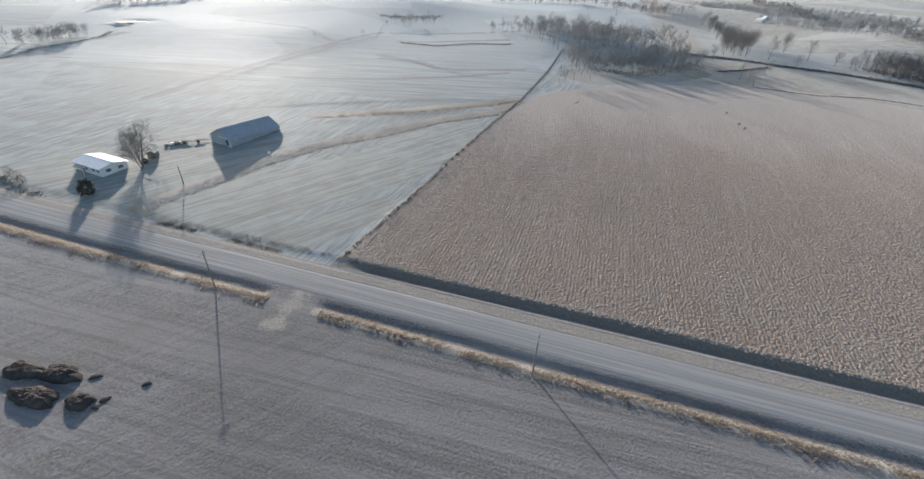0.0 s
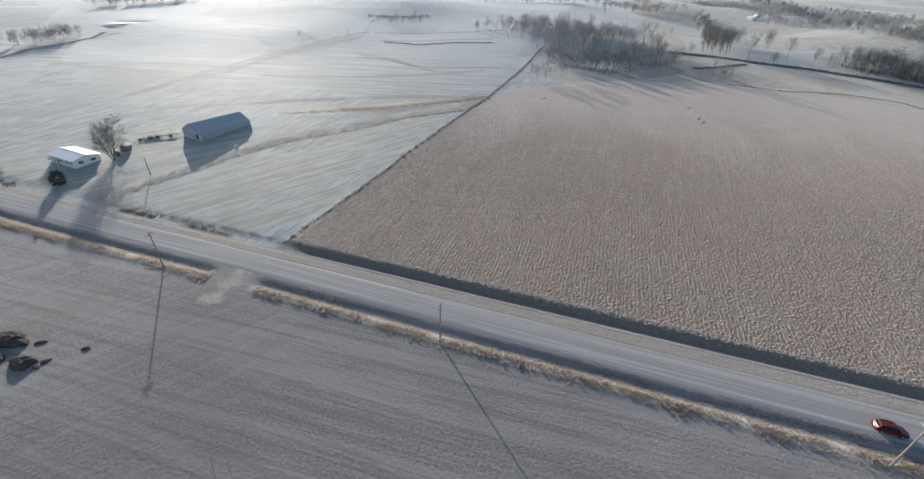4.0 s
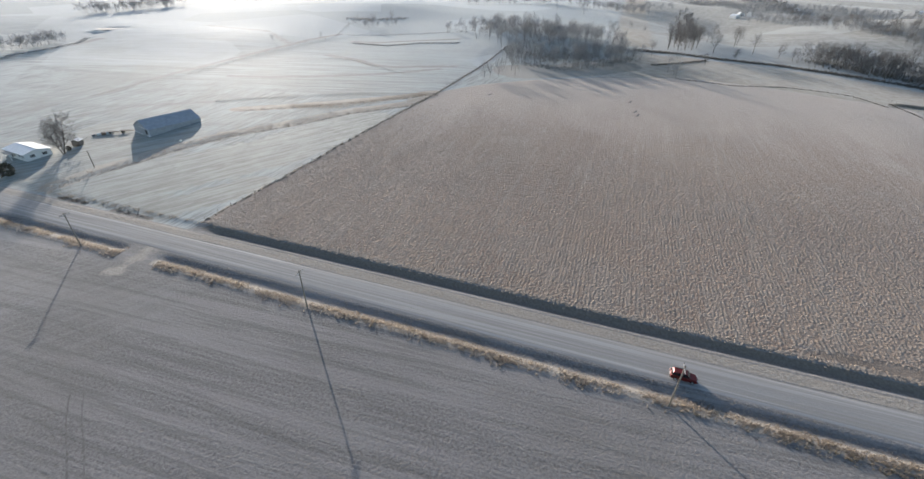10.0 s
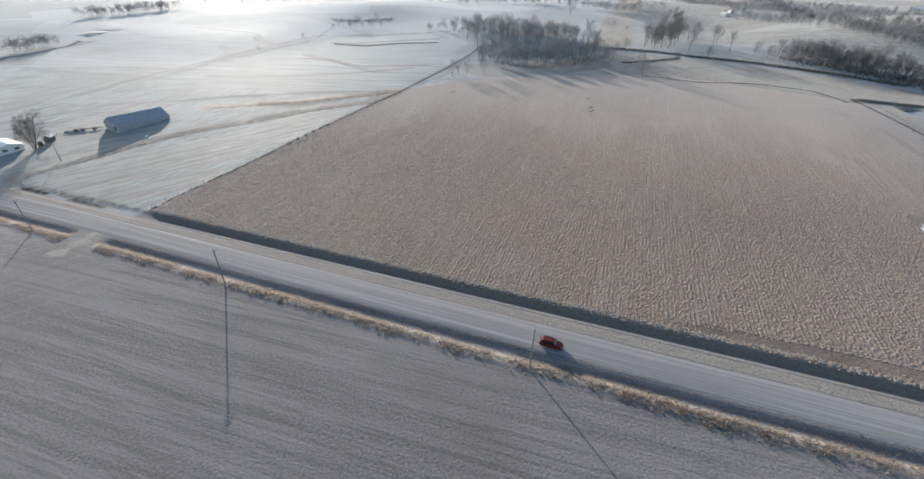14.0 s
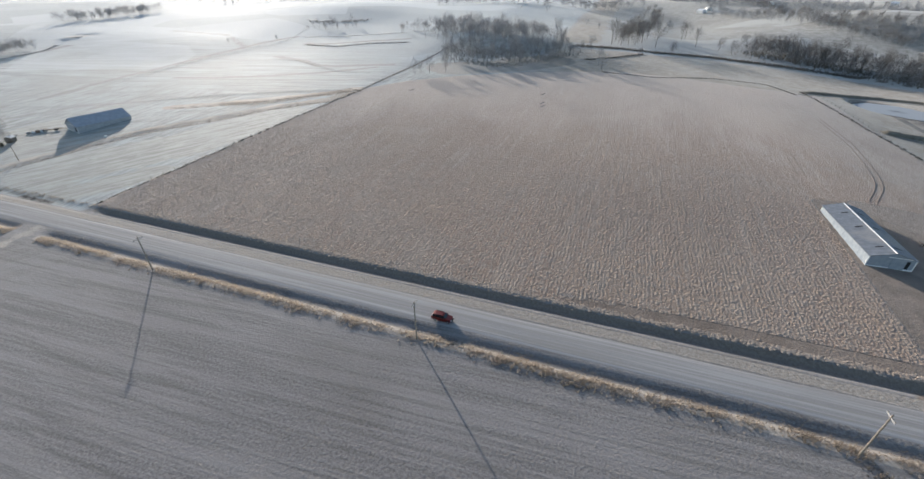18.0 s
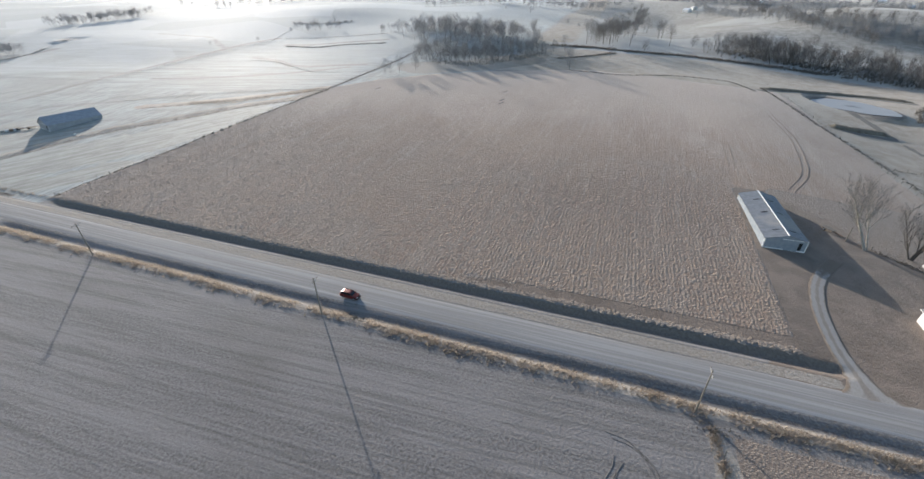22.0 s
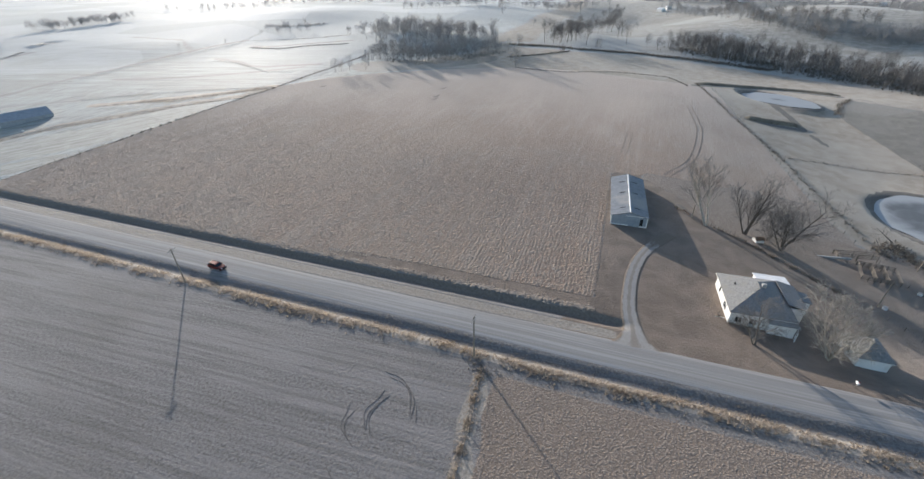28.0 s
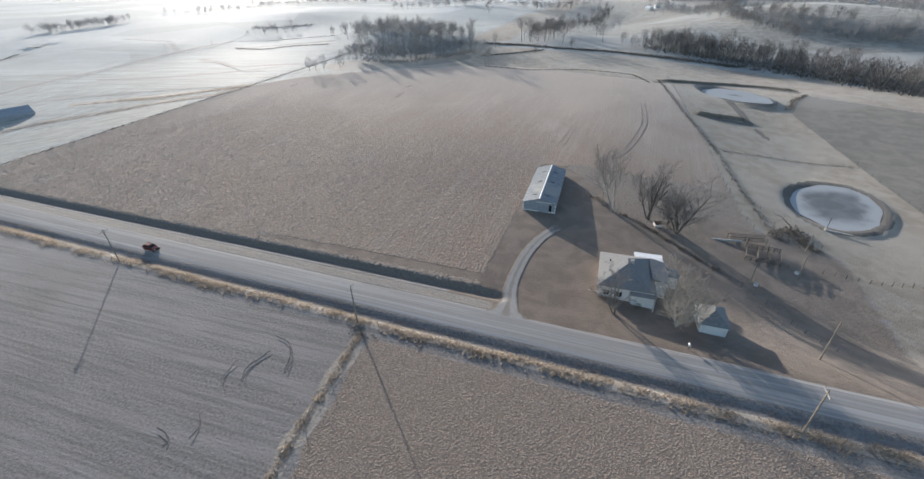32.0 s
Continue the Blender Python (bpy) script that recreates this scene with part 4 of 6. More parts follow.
def clad_walls(parent, x0, y0, x1, y1, z0, z1, material, thick=0.2, board=0.0, name="wall"):
    """Four walls, butted at the corners; lap boards proud of them where asked for."""
    for a in ((x0, y0, x1, y0 + thick), (x0, y1 - thick, x1, y1), (x0, y0 + thick, x0 + thick, y1 - thick), (x1 - thick, y0 + thick, x1, y1 - thick)):
        wall = part(name, boxed(a[0], a[1], z0, a[2], a[3], z1), material, parent)
        z = z0 + 0.1
        while board and z < z1 - board:
            part("board", boxed(a[0] - 0.012, a[1] - 0.012, z, a[2] + 0.012, a[3] + 0.012, z + board * 0.82), material, wall)
            z += board


def ribs(roof, material, p, q, up, n, w=0.06, h=0.045):
    """Raised ribs on a roof plane, from the line p..q up by the vector."""
    p, q, up = Vector(p), Vector(q), Vector(up)
    nrm = (q - p).cross(up).normalized()
    if nrm.z < 0:
        nrm = -nrm
    along = (q - p).normalized()
    for i in range(n + 1):
        c = p.lerp(q, i / n)
        a, b = c - along * w / 2, c + along * w / 2
        bm = bmesh.new()
        vs = [bm.verts.new(v) for v in (a, b, b + up, a + up, a + nrm * h, b + nrm * h, b + up + nrm * h, a + up + nrm * h)]
        for f in ((4, 5, 6, 7), (0, 1, 5, 4), (2, 3, 7, 6), (1, 2, 6, 5), (3, 0, 4, 7)):
            bm.faces.new([vs[k] for k in f])
        part("rib", bm, material, roof)


def gable_end(parent, x0, x1, y, z, peak, material, thick=0.2):
    part("gable", prism(bmesh.new(), [(x0, z), (x1, z), ((x0 + x1) / 2, peak)], "y", y, y + thick), material, parent)


def gable_roof(parent, x0, x1, y0, y1, z, peak, material, over=0.4, ribbed=0, thick=0.12, cap=None):
    """Two slopes whose ridge runs along y."""
    xm, dz = (x0 + x1) / 2, (peak - z) / ((x1 - x0) / 2) * over
    out = []
    for s, xe in ((-1, x0), (1, x1)):
        e = xe + s * over
        bm = slab(bmesh.new(), [(e, y0 - over, z - dz + thick), (xm, y0 - over, peak + thick), (xm, y1 + over, peak + thick), (e, y1 + over, z - dz + thick)], thick)
        out.append(part("roof", bm, material, parent))
        if ribbed:
            ribs(out[-1], material, (e, y0 - over + 0.05, z - dz + thick), (e, y1 + over - 0.05, z - dz + thick), (xm - e, 0, peak - z + dz), ribbed)
    bm = bmesh.new()
    prism(bm, [(xm - 0.22, peak + thick - 0.03), (xm + 0.22, peak + thick - 0.03), (xm, peak + thick + 0.09)], "y", y0 - over, y1 + over)
    part("ridge_cap", bm, cap or material, parent)
    return out


def machine_shed(name, m, label, width, length, eave, peak, wall_mat, roof_mat, door_side=1, patches=True):
    ob = thing(name, m, label, "shed")
    w = width / 2
    clad_walls(ob, -w, 0, w, length, -0.6, eave, wall_mat, 0.15)
    for y in (0, length - 0.15):
        gable_end(ob, -w, w, y, eave, peak, wall_mat, 0.15)
    gable_roof(ob, -w, w, 0, length, eave, peak, roof_mat, 0.35, int(length / 0.9), 0.1, TRIM)
    for y in (-0.02, length + 0.02):       # corner boards
        for x in (-w, w):
            part("corner_trim", boxed(x - 0.12, y - 0.06, -0.5, x + 0.12, y + 0.06, eave), TRIM, ob)
    d = part("sliding_door", boxed(door_side * w * 0.30 - 1.5, -0.10, 0.0, door_side * w * 0.30 + 1.5, -0.02, 3.1), wall_mat, ob)
    part("door_gap", boxed(door_side * w * 0.62 - 0.6, -0.06, 0.05, door_side * w * 0.62 + 0.75, -0.012, 2.5), DARKIN, ob, "dark open doorway")
    part("door_track", boxed(-w * 0.2, -0.16, 3.12, w * 0.98, -0.02, 3.25), TRIM, ob)
    for s in (-1, 1):
        for y in np.arange(1.5, length, 3.0):
            part("wall_batten", boxed(s * w - 0.03, y, -0.3, s * w + 0.03, y + 0.1, eave - 0.1), wall_mat, ob)
    part("base_board", boxed(-w - 0.05, -0.07, -0.4, w + 0.05, -0.003, 0.32), TRIM, ob)
    for s in (-1, 1) if patches else ():
        for i in (0.12, 0.5, 0.8):
            y = length * i
            z = eave + 0.12 + (peak - eave) * 0.62
            part("skylight", boxed(-0.8, -0.2, 0.0, 0.8, 0.2, 0.035, m=pose(s * w * 0.40, y, z - 0.01, 0, s * math.degrees(math.atan2(peak - eave, w)), 0)), DARKIN, ob, "dark roof patch")
    return ob


machine_shed("machine_shed", on_land(168.0, 114.8, 2.5), "long pale blue-grey metal machine shed with white ridge", 9.6, 28.2, 3.0, 4.4, STEELWALL, STEEL)
machine_shed("barn", on_land(-141.2, 121.8, -12), "long grey-blue metal barn in shade beside the meadow", 12.0, 22.5, 2.9, 6.0, BARNSHEET, BARNSHEET, 1, False)


def hip_roof(parent, x0, y0, x1, y1, z, rise, material, over=0.45):
    x0, y0, x1, y1 = x0 - over, y0 - over, x1 + over, y1 + over
    s = min(x1 - x0, y1 - y0) / 2
    if x1 - x0 >= y1 - y0:
        r0, r1 = (x0 + s, (y0 + y1) / 2, z + rise), (max(x1 - s, x0 + s + 0.05), (y0 + y1) / 2, z + rise)
        planes = ([(x0, y0, z), (x1, y0, z), r1, r0], [(x1, y1, z), (x0, y1, z), r0, r1], [(x0, y1, z), (x0, y0, z), r0], [(x1, y0, z), (x1, y1, z), r1])
    else:
        r0, r1 = ((x0 + x1) / 2, y0 + s, z + rise), ((x0 + x1) / 2, y1 - s, z + rise)
        planes = ([(x0, y1, z), (x0, y0, z), r0, r1], [(x1, y0, z), (x1, y1, z), r1, r0], [(x0, y0, z), (x1, y0, z), r0], [(x1, y1, z), (x0, y1, z), r1])
    for p in planes:
        part("roof", slab(bmesh.new(), p, 0.14), material, parent)
    bm = boxed(x0, y0, z - 0.26, x1, y0 + 0.05, z - 0.15)
    box(bm, x0, y1 - 0.05, z - 0.26, x1, y1, z - 0.15)
    box(bm, x0, y0 + 0.05, z - 0.26, x0 + 0.05, y1 - 0.05, z - 0.15)
    box(bm, x1 - 0.05, y0 + 0.05, z - 0.26, x1, y1 - 0.05, z - 0.15)
    part("gutter", bm, TRIM, parent)


def farmhouse():
    ob = thing("farmhouse", pose(188.5, 81.2, float(land(194, 88)), 0, 0, 2), "white farmhouse with grey hipped shingle roof and additions", "house")
    clad_walls(ob, 0, 0, 11.2, 13.4, -1.2, 3.6, WHITE, 0.22, 0.22)
    hip_roof(ob, 0, 0, 11.2, 13.4, 3.7, 2.9, SHINGLE)
    # front wing
    clad_walls(ob, 7.0, -0.9, 11.6, 4.5, -2.2, 2.8, WHITE, 0.2, 0.22, "wing_wall")
    hip_roof(ob, 7.0, -0.9, 11.6, 4.3, 2.95, 1.5, SHINGLE, 0.4)
    part("porch_post", boxed(11.5, -2.0, -1.4, 11.62, -1.88, 2.4), TRIM, ob)
    # back kitchen with a pale low roof
    clad_walls(ob, 7.9, 13.4, 13.8, 16.4, -2.2, 3.2, WHITE, 0.2, 0.22, "kitchen_wall")
    part("kitchen_roof", slab(bmesh.new(), [(7.6, 13.1, 3.7), (14.1, 13.1, 3.7), (14.1, 16.7, 3.3), (7.6, 16.7, 3.3)], 0.12), FROSTROOF, ob, "frost-white low kitchen roof")
    clad_walls(ob, 11.2, 4.5, 14.4, 13.4, -2.2, 3.4, WHITE, 0.2, 0.22, "side_wall")
    part("side_roof", slab(bmesh.new(), [(11.0, 4.3, 4.4), (14.8, 4.3, 3.45), (14.8, 13.05, 3.45), (11.0, 13.05, 4.4)], 0.12), SHINGLE, ob)
    # low entry behind the side rooms
    clad_walls(ob, 14.4, 9.6, 17.4, 13.0, -2.6, 1.9, WHITE, 0.18, 0.22, "entry_wall")
    part("entry_roof", slab(bmesh.new(), [(14.3, 9.3, 2.6), (17.7, 9.3, 1.95), (17.7, 13.2, 1.95), (14.3, 13.2, 2.6)], 0.1), SHINGLE, ob)
    part("chimney", boxed(6.2, 6.4, 5.6, 6.9, 7.1, 7.0), CONCRETE, ob)
    part("vent_pipe", rod(bmesh.new(), (1.9, 8.4, 4.4), (1.9, 8.4, 5.3), 0.14), BLACKTRIM, ob)
    window_unit(ob, 0, 9.6, 1.5, 0.9, 1.2, "-x", 1)
    window_unit(ob, 0, 4.2, 1.1, 1.9, 1.4, "-x", 3)
    for x in (1.7, 4.4):
        window_unit(ob, x, 0, 1.1, 1.2, 1.3, "-y", 2)
    window_unit(ob, 11.6, 1.8, 1.0, 1.2, 1.4, "+x", 2)
    d = part("door", boxed(5.4, -0.07, 0.1, 6.3, -0.01, 2.15), TRIM, ob)
    part("door_handle", boxed(5.5, -0.13, 1.05, 5.56, -0.07, 1.2), BLACKTRIM, d)
    part("porch_step", boxed(5.0, -1.3, -1.0, 6.6, -0.02, 0.08), CONCRETE, ob)
    part("downpipe", rod(bmesh.new(), (11.8, -1.05, -0.8), (11.8, -1.05, 3.2), 0.06), TRIM, ob)
    part("rail", boxed(-2.2, 1.2, 0.55, 0.0, 1.3, 0.65), TRIM, ob, "white hand rail")
    return ob


farmhouse()


def garage():
    ob = thing("garage", pose(208.9, 76.3, float(land(210.9, 78.8)), 0, 0, 2), "small white square garage with grey pyramid roof", "garage")
    clad_walls(ob, 0, 0, 4.9, 6.2, -1.6, 2.7, WHITE, 0.2, 0.22)
    hip_roof(ob, 0, 0, 4.9, 6.2, 2.8, 2.0, SHINGLE, 0.35)
    part("finial", rod(bmesh.new(), (2.45, 3.1, 4.7), (2.45, 3.1, 5.1), 0.09), TRIM, ob)
    part("garage_door", boxed(0.9, -0.06, -0.6, 4.2, -0.01, 1.9), TRIM, ob)
    window_unit(ob, 0, 3.5, 0.8, 0.9, 0.9, "-x", 2)
    window_unit(ob, 4.9, 3.1, 0.8, 0.9, 0.9, "+x", 2)
    return ob


garage()


def ranch_house():
    ob = thing("ranch_house", pose(-171.4, 88.2, float(land(-163, 91)), 0, 0, -6), "long white single-storey house with low frosted roof", "house")
    clad_walls(ob, 0, 0, 14.5, 8.4, -0.8, 2.7, WHITE, 0.2, 0.2)
    for x in (0, 14.3):
        part("gable", prism(bmesh.new(), [(0, 2.7), (8.4, 2.7), (4.2, 3.6)], "x", x, x + 0.2), WHITE, ob)
    part("roof", slab(bmesh.new(), [(-0.6, -0.6, 2.62), (15.1, -0.6, 2.62), (15.1, 4.2, 3.72), (-0.6, 4.2, 3.72)], 0.12), FROSTROOF, ob)
    part("roof", slab(bmesh.new(), [(-0.6, 4.2, 3.72), (15.1, 4.2, 3.72), (15.1, 9.0, 2.62), (-0.6, 9.0, 2.62)], 0.12), FROSTROOF, ob, "frost-white roof slope")
    part("roof_cap", boxed(-0.6, 4.05, 3.68, 15.1, 4.35, 3.77), TRIM, ob)
    part("porch_roof", slab(bmesh.new(), [(3.2, -2.2, 2.2), (8.6, -2.2, 2.2), (8.6, -0.5, 2.58), (3.2, -0.5, 2.58)], 0.1), SHINGLE, ob)
    for x in (3.5, 8.3):
        part("porch_post", boxed(x - 0.06, -2.0, -0.6, x + 0.06, -1.88, 2.12), TRIM, ob)
    for x in (1.6, 10.4, 12.8):
        window_unit(ob, x, 0, 0.9, 1.5, 1.1, "-y", 3)
    window_unit(ob, 6.8, 0, 0.9, 1.2, 1.1, "-y", 2)
    for y in (2.3, 6.2):
        window_unit(ob, 14.5, y, 0.9, 1.5, 1.0, "+x", 3)
    d = part("door", boxed(4.4, -0.06, 0.05, 5.3, -0.01, 2.05), GREYWOOD, ob)
    part("door_handle", boxed(4.5, -0.12, 1.0, 4.56, -0.06, 1.15), BLACKTRIM, d)
    return ob


ranch_house()


def small_shed(x, y, w, d, h, turn, label, wall, roof, name="garden_shed"):
    ob = thing(name, on_land(x, y, turn), label, "shed")
    clad_walls(ob, -w / 2, -d / 2, w / 2, d / 2, -0.2, h, wall, 0.1)
    for yy in (-d / 2, d / 2 - 0.1):
        gable_end(ob, -w / 2, w / 2, yy, h, h + w * 0.28, wall, 0.1)
    gable_roof(ob, -w / 2, w / 2, -d / 2, d / 2, h, h + w * 0.28, roof, 0.15, 0, 0.06)
    part("door", boxed(-0.45, -d / 2 - 0.05, 0, 0.45, -d / 2 - 0.01, min(1.9, h - 0.1)), GREYWOOD, ob)
    return ob


small_shed(-155.5, 104.5, 2.6, 3.0, 2.0, 30, "small grey wooden shed with frosted roof", GREYWOOD, FROSTROOF)
small_shed(202.3, 121.1, 1.7, 2.3, 0.9, 112, "low white-fronted kennel with dark brown roof", WHITE, RUST, "kennel")
for x, y, s, t in ((201.4, 812.1, 8, 40), (212.7, 832.1, 7, 10), (531.5, 1039.8, 8, 60), (353.3, 1081.5, 9, 15), (529, 935, 7, 80)):
    small_shed(x, y, s, s * 1.4, 3.4, t, "small white farm building far across the hills", WHITE, FROSTROOF, "far_building")

# ---- roadside ----
def utility_pole(x, y, h=9.8, arm=True, turn=0.0, label="weathered wooden utility pole with one frosted crossarm", group="utility poles along the road"):
    ob = thing("utility_pole", on_land(x, y, turn), label, "pole", group)
    part("pole", rod(bmesh.new(), (0, 0, -0.8), (0, 0, h), 0.17, 0.11, 8), WOODPOLE, ob)
    if arm:
        part("crossarm", boxed(-0.07, -1.15, h - 0.62, 0.07, 1.15, h - 0.46), ARMWOOD, ob, "frosted pale crossarm")
        bm = bmesh.new()
        for s in (-1, 1):
            rod(bm, (0.08, s * 0.75, h - 0.6), (0.08, 0, h - 1.25), 0.02, 0.02, 4)
        part("brace", bm, STEEL, ob)
        for yy in (-1.0, -0.45, 0.45, 1.0):
            bm = rod(bmesh.new(), (0, yy, h - 0.47), (0, yy, h - 0.36), 0.02, 0.02, 5)
            rod(bm, (0, yy, h - 0.37), (0, yy, h - 0.24), 0.055, 0.035, 7)
            part("insulator", bm, CERAMIC, ob)
        part("cap_insulator", rod(bmesh.new(), (0, 0, h), (0, 0, h + 0.2), 0.05, 0.03, 7), CERAMIC, ob)
    return ob


for x in (-152.5, -79.6, -7.2, 66.8, 141.4):
    utility_pole(x, 55.0)
utility_pole(230.0, 76.7, 9.6, False, 0, "tall bare pale wooden utility pole", "")
utility_pole(221.2, 55.8)
for x, y, h in ((223.6, 102.9, 6.5), (237.2, 113.6, 6.5), (242.1, 127, 6), (185.7, 126.3, 4.5), (-128.4, 92, 6.2)):
    utility_pole(x, y, h, False, 0, "thin weathered wooden yard pole", "yard poles")


def mailbox(x, y):
    ob = thing("mailbox", on_land(x, y, 0), "white mailbox on a wooden roadside post", "mailbox")
    part("post", boxed(-0.06, -0.06, -0.2, 0.06, 0.06, 1.0), GREYWOOD, ob)
    pr = [(-0.16, 1.0), (0.16, 1.0), (0.16, 1.2)] + [(0.16 * math.cos(a), 1.2 + 0.16 * math.sin(a)) for a in np.linspace(0.3, 2.84, 6)] + [(-0.16, 1.2)]
    part("box", prism(bmesh.new(), pr, "y", -0.35, 0.3), TRIM, ob)
    part("lid", prism(bmesh.new(), pr, "y", -0.38, -0.352), WHITE, ob)
    part("flag", boxed(0.165, -0.1, 1.15, 0.18, 0.12, 1.4), REDLENS, ob)
    return ob


mailbox(206.3, 69.6)
mailbox(-176, 71.0)


def white_tank(x, y, turn=0, label="small white livestock water tank"):
    ob = thing("water_tank", on_land(x, y, turn), label, "tank")
    part("shell", rod(bmesh.new(), (0, 0, -0.1), (0, 0, 0.6), 0.5, 0.5, 16), TRIM, ob)
    part("rim", rod(bmesh.new(), (0, 0, 0.602), (0, 0, 0.64), 0.53, 0.53, 16), CONCRETE, ob)
    return ob


white_tank(224.9, 102.8)
white_tank(236.6, 113.8)
white_tank(-118.7, 121.1, 0, "small white tub beside the rough strip")


def pond_stand(x, y):
    ob = thing("pump_stand", on_land(x, y, 20), "wooden pump post with a pale plank at the pond", "pump stand")
    part("post", rod(bmesh.new(), (0, 0, -0.5), (0.1, 0.2, 4.2), 0.10, 0.08, 6), GREYWOOD, ob)
    part("plank", boxed(-0.3, -6.5, 0.05, 0.3, 0.2, 0.25, m=pose(0, 0, 0, 0, 0, 55)), CONCRETE, ob)
    part("pump", boxed(-0.6, -0.4, 0.0, -0.15, 0.3, 0.9, 0.05), CONCRETE, ob)
    return ob


pond_stand(252.8, 145.9)


def cattle_pen(x, y, w, d, turn):
    ob = thing("cattle_pen", on_land(x, y, turn), "small railed cattle pen of dark weathered boards", "pen", "cattle pens behind the yard")
    for ax in ((0, 0), (w, 0), (w, d), (0, d), (w / 2, 0), (w / 2, d)):
        part("post", boxed(ax[0] - 0.09, ax[1] - 0.09, -0.8, ax[0] + 0.09, ax[1] + 0.09, 1.3), GREYWOOD, ob)
    for z in (0.3, 0.75, 1.2):
        for yy in (0, d):
            part("rail", boxed(0, yy - 0.13, z, w, yy - 0.09, z + 0.17), GREYWOOD, ob)
        for xx in (0, w):
            part("rail", boxed(xx + 0.09, 0, z, xx + 0.13, d, z + 0.17), GREYWOOD, ob)
    return ob


for i in range(3):
    cattle_pen(224.4 + i * 2.9, 114.4 + i * 0.5, 2.7, 7.4, -12)
cattle_pen(222.0, 123.2, 9.6, 2.0, 9)
part("boards", boxed(-4.5, -0.25, 0.0, 4.5, 0.25, 0.5, 0.03), CONCRETE, thing("feed_bunk", on_land(220.5, 122.2, 8), "long pale concrete feed bunk by the pens", "feed bunk"))


def implement(x, y, turn):
    ob = thing("hay_rake", on_land(x, y, turn), "rusty parked farm implement with small wheels", "farm machine")
    part("frame", boxed(-2.2, -0.15, 0.55, 2.2, 0.15, 0.75, 0.03), RUST, ob)
    part("drawbar", boxed(2.2, -0.07, 0.5, 4.2, 0.07, 0.65), RUST, ob)
    for s in (-1, 1):
        w = part("wheel", rod(bmesh.new(), (-0.8, s * 0.9 - 0.1, 0.42), (-0.8, s * 0.9 + 0.1, 0.42), 0.42, 0.42, 14), RUBBER, ob)
        part("rim", rod(bmesh.new(), (-0.8, s * 0.9 - 0.12, 0.42), (-0.8, s * 0.9 + 0.12, 0.42), 0.22, 0.22, 10), STEEL, w)
    part("deck", boxed(-2.0, -0.85, 0.76, 1.4, 0.85, 0.9, 0.02), GREYWOOD, ob)
    for i in range(7):
        part("tine", rod(bmesh.new(), (-1.9 + i * 0.55, 0.8, 0.8), (-1.9 + i * 0.55, 1.3, 0.25), 0.035, 0.02, 5), RUST, ob)
    return ob


implement(183, 130.5, -60)
implement(-154.7, 118.5, 20)
implement(-151, 121.3, 35)


def junk(x, y, n, label, seed):
    ob = thing("scrap_heap", on_land(x, y, seed * 20), label, "scrap")
    r = random.Random(seed)
    for i in range(n):
        px, py = r.uniform(-3.2, 3.2), r.uniform(-1.0, 1.0)
        part("piece", boxed(-r.uniform(0.3, 1.2), -r.uniform(0.2, 0.5), -0.1, r.uniform(0.3, 1.2), r.uniform(0.2, 0.5), r.uniform(0.3, 0.9), 0.04, pose(px, py, 0, r.uniform(-8, 8), r.uniform(-8, 8), r.uniform(0, 180))), (RUST, GREYWOOD, STEEL, FROSTROOF)[i % 4], ob)
    return ob


junk(-157.9, 116.2, 14, "row of frosted scrap boards and rusty parts", 2)


def bank(pts, width, height, label, material, name="earth_bank", seed=1):
    """A long low bank of earth along a line."""
    line = smooth_path(pts, 14)
    rng = np.random.default_rng(seed)
    verts, faces, cross = [], [], 9
    for i, p in enumerate(line):
        q = line[min(i + 1, len(line) - 1)]
        o = line[max(i - 1, 0)]
        d = Vector((q[0] - o[0], q[1] - o[1])).normalized()
        end = min(1, i / 3, (len(line) - 1 - i) / 3)
        for j in range(cross):
            u = j / (cross - 1) * 2 - 1
            x, y = p[0] - d.y * u * width / 2, p[1] + d.x * u * width / 2
            h = height * max(0, 1 - u * u) * end * (1 + rng.normal(0, 0.12))
            verts.append((x, y, float(land(x, y)) - 0.08 + h))
    for i in range(len(line) - 1):
        for j in range(cross - 1):
            a = i * cross + j
            faces.append((a + cross, a, a + 1, a + cross + 1))
    me = mesh_of(name, verts, faces, material, True)
    me.flip_normals()
    return tagged(new(name, me), label, "bank", kind="structure")


SOIL = speckled("grassed_earth", (0.15, 0.128, 0.095), (0.235, 0.205, 0.155), 1.2, 0.95, c=(0.11, 0.09, 0.065), depth=0.06)
bank([(206.5, 326.5), (235, 338), (264, 347), (292, 336.5)], 6.5, 1.05, "grassed earth dam above the far pond", SOIL, seed=2)
bank([(224, 260), (237, 261), (251, 263)], 6, 1.4, "short earth spoil bank below the far pond", SOIL, seed=3)


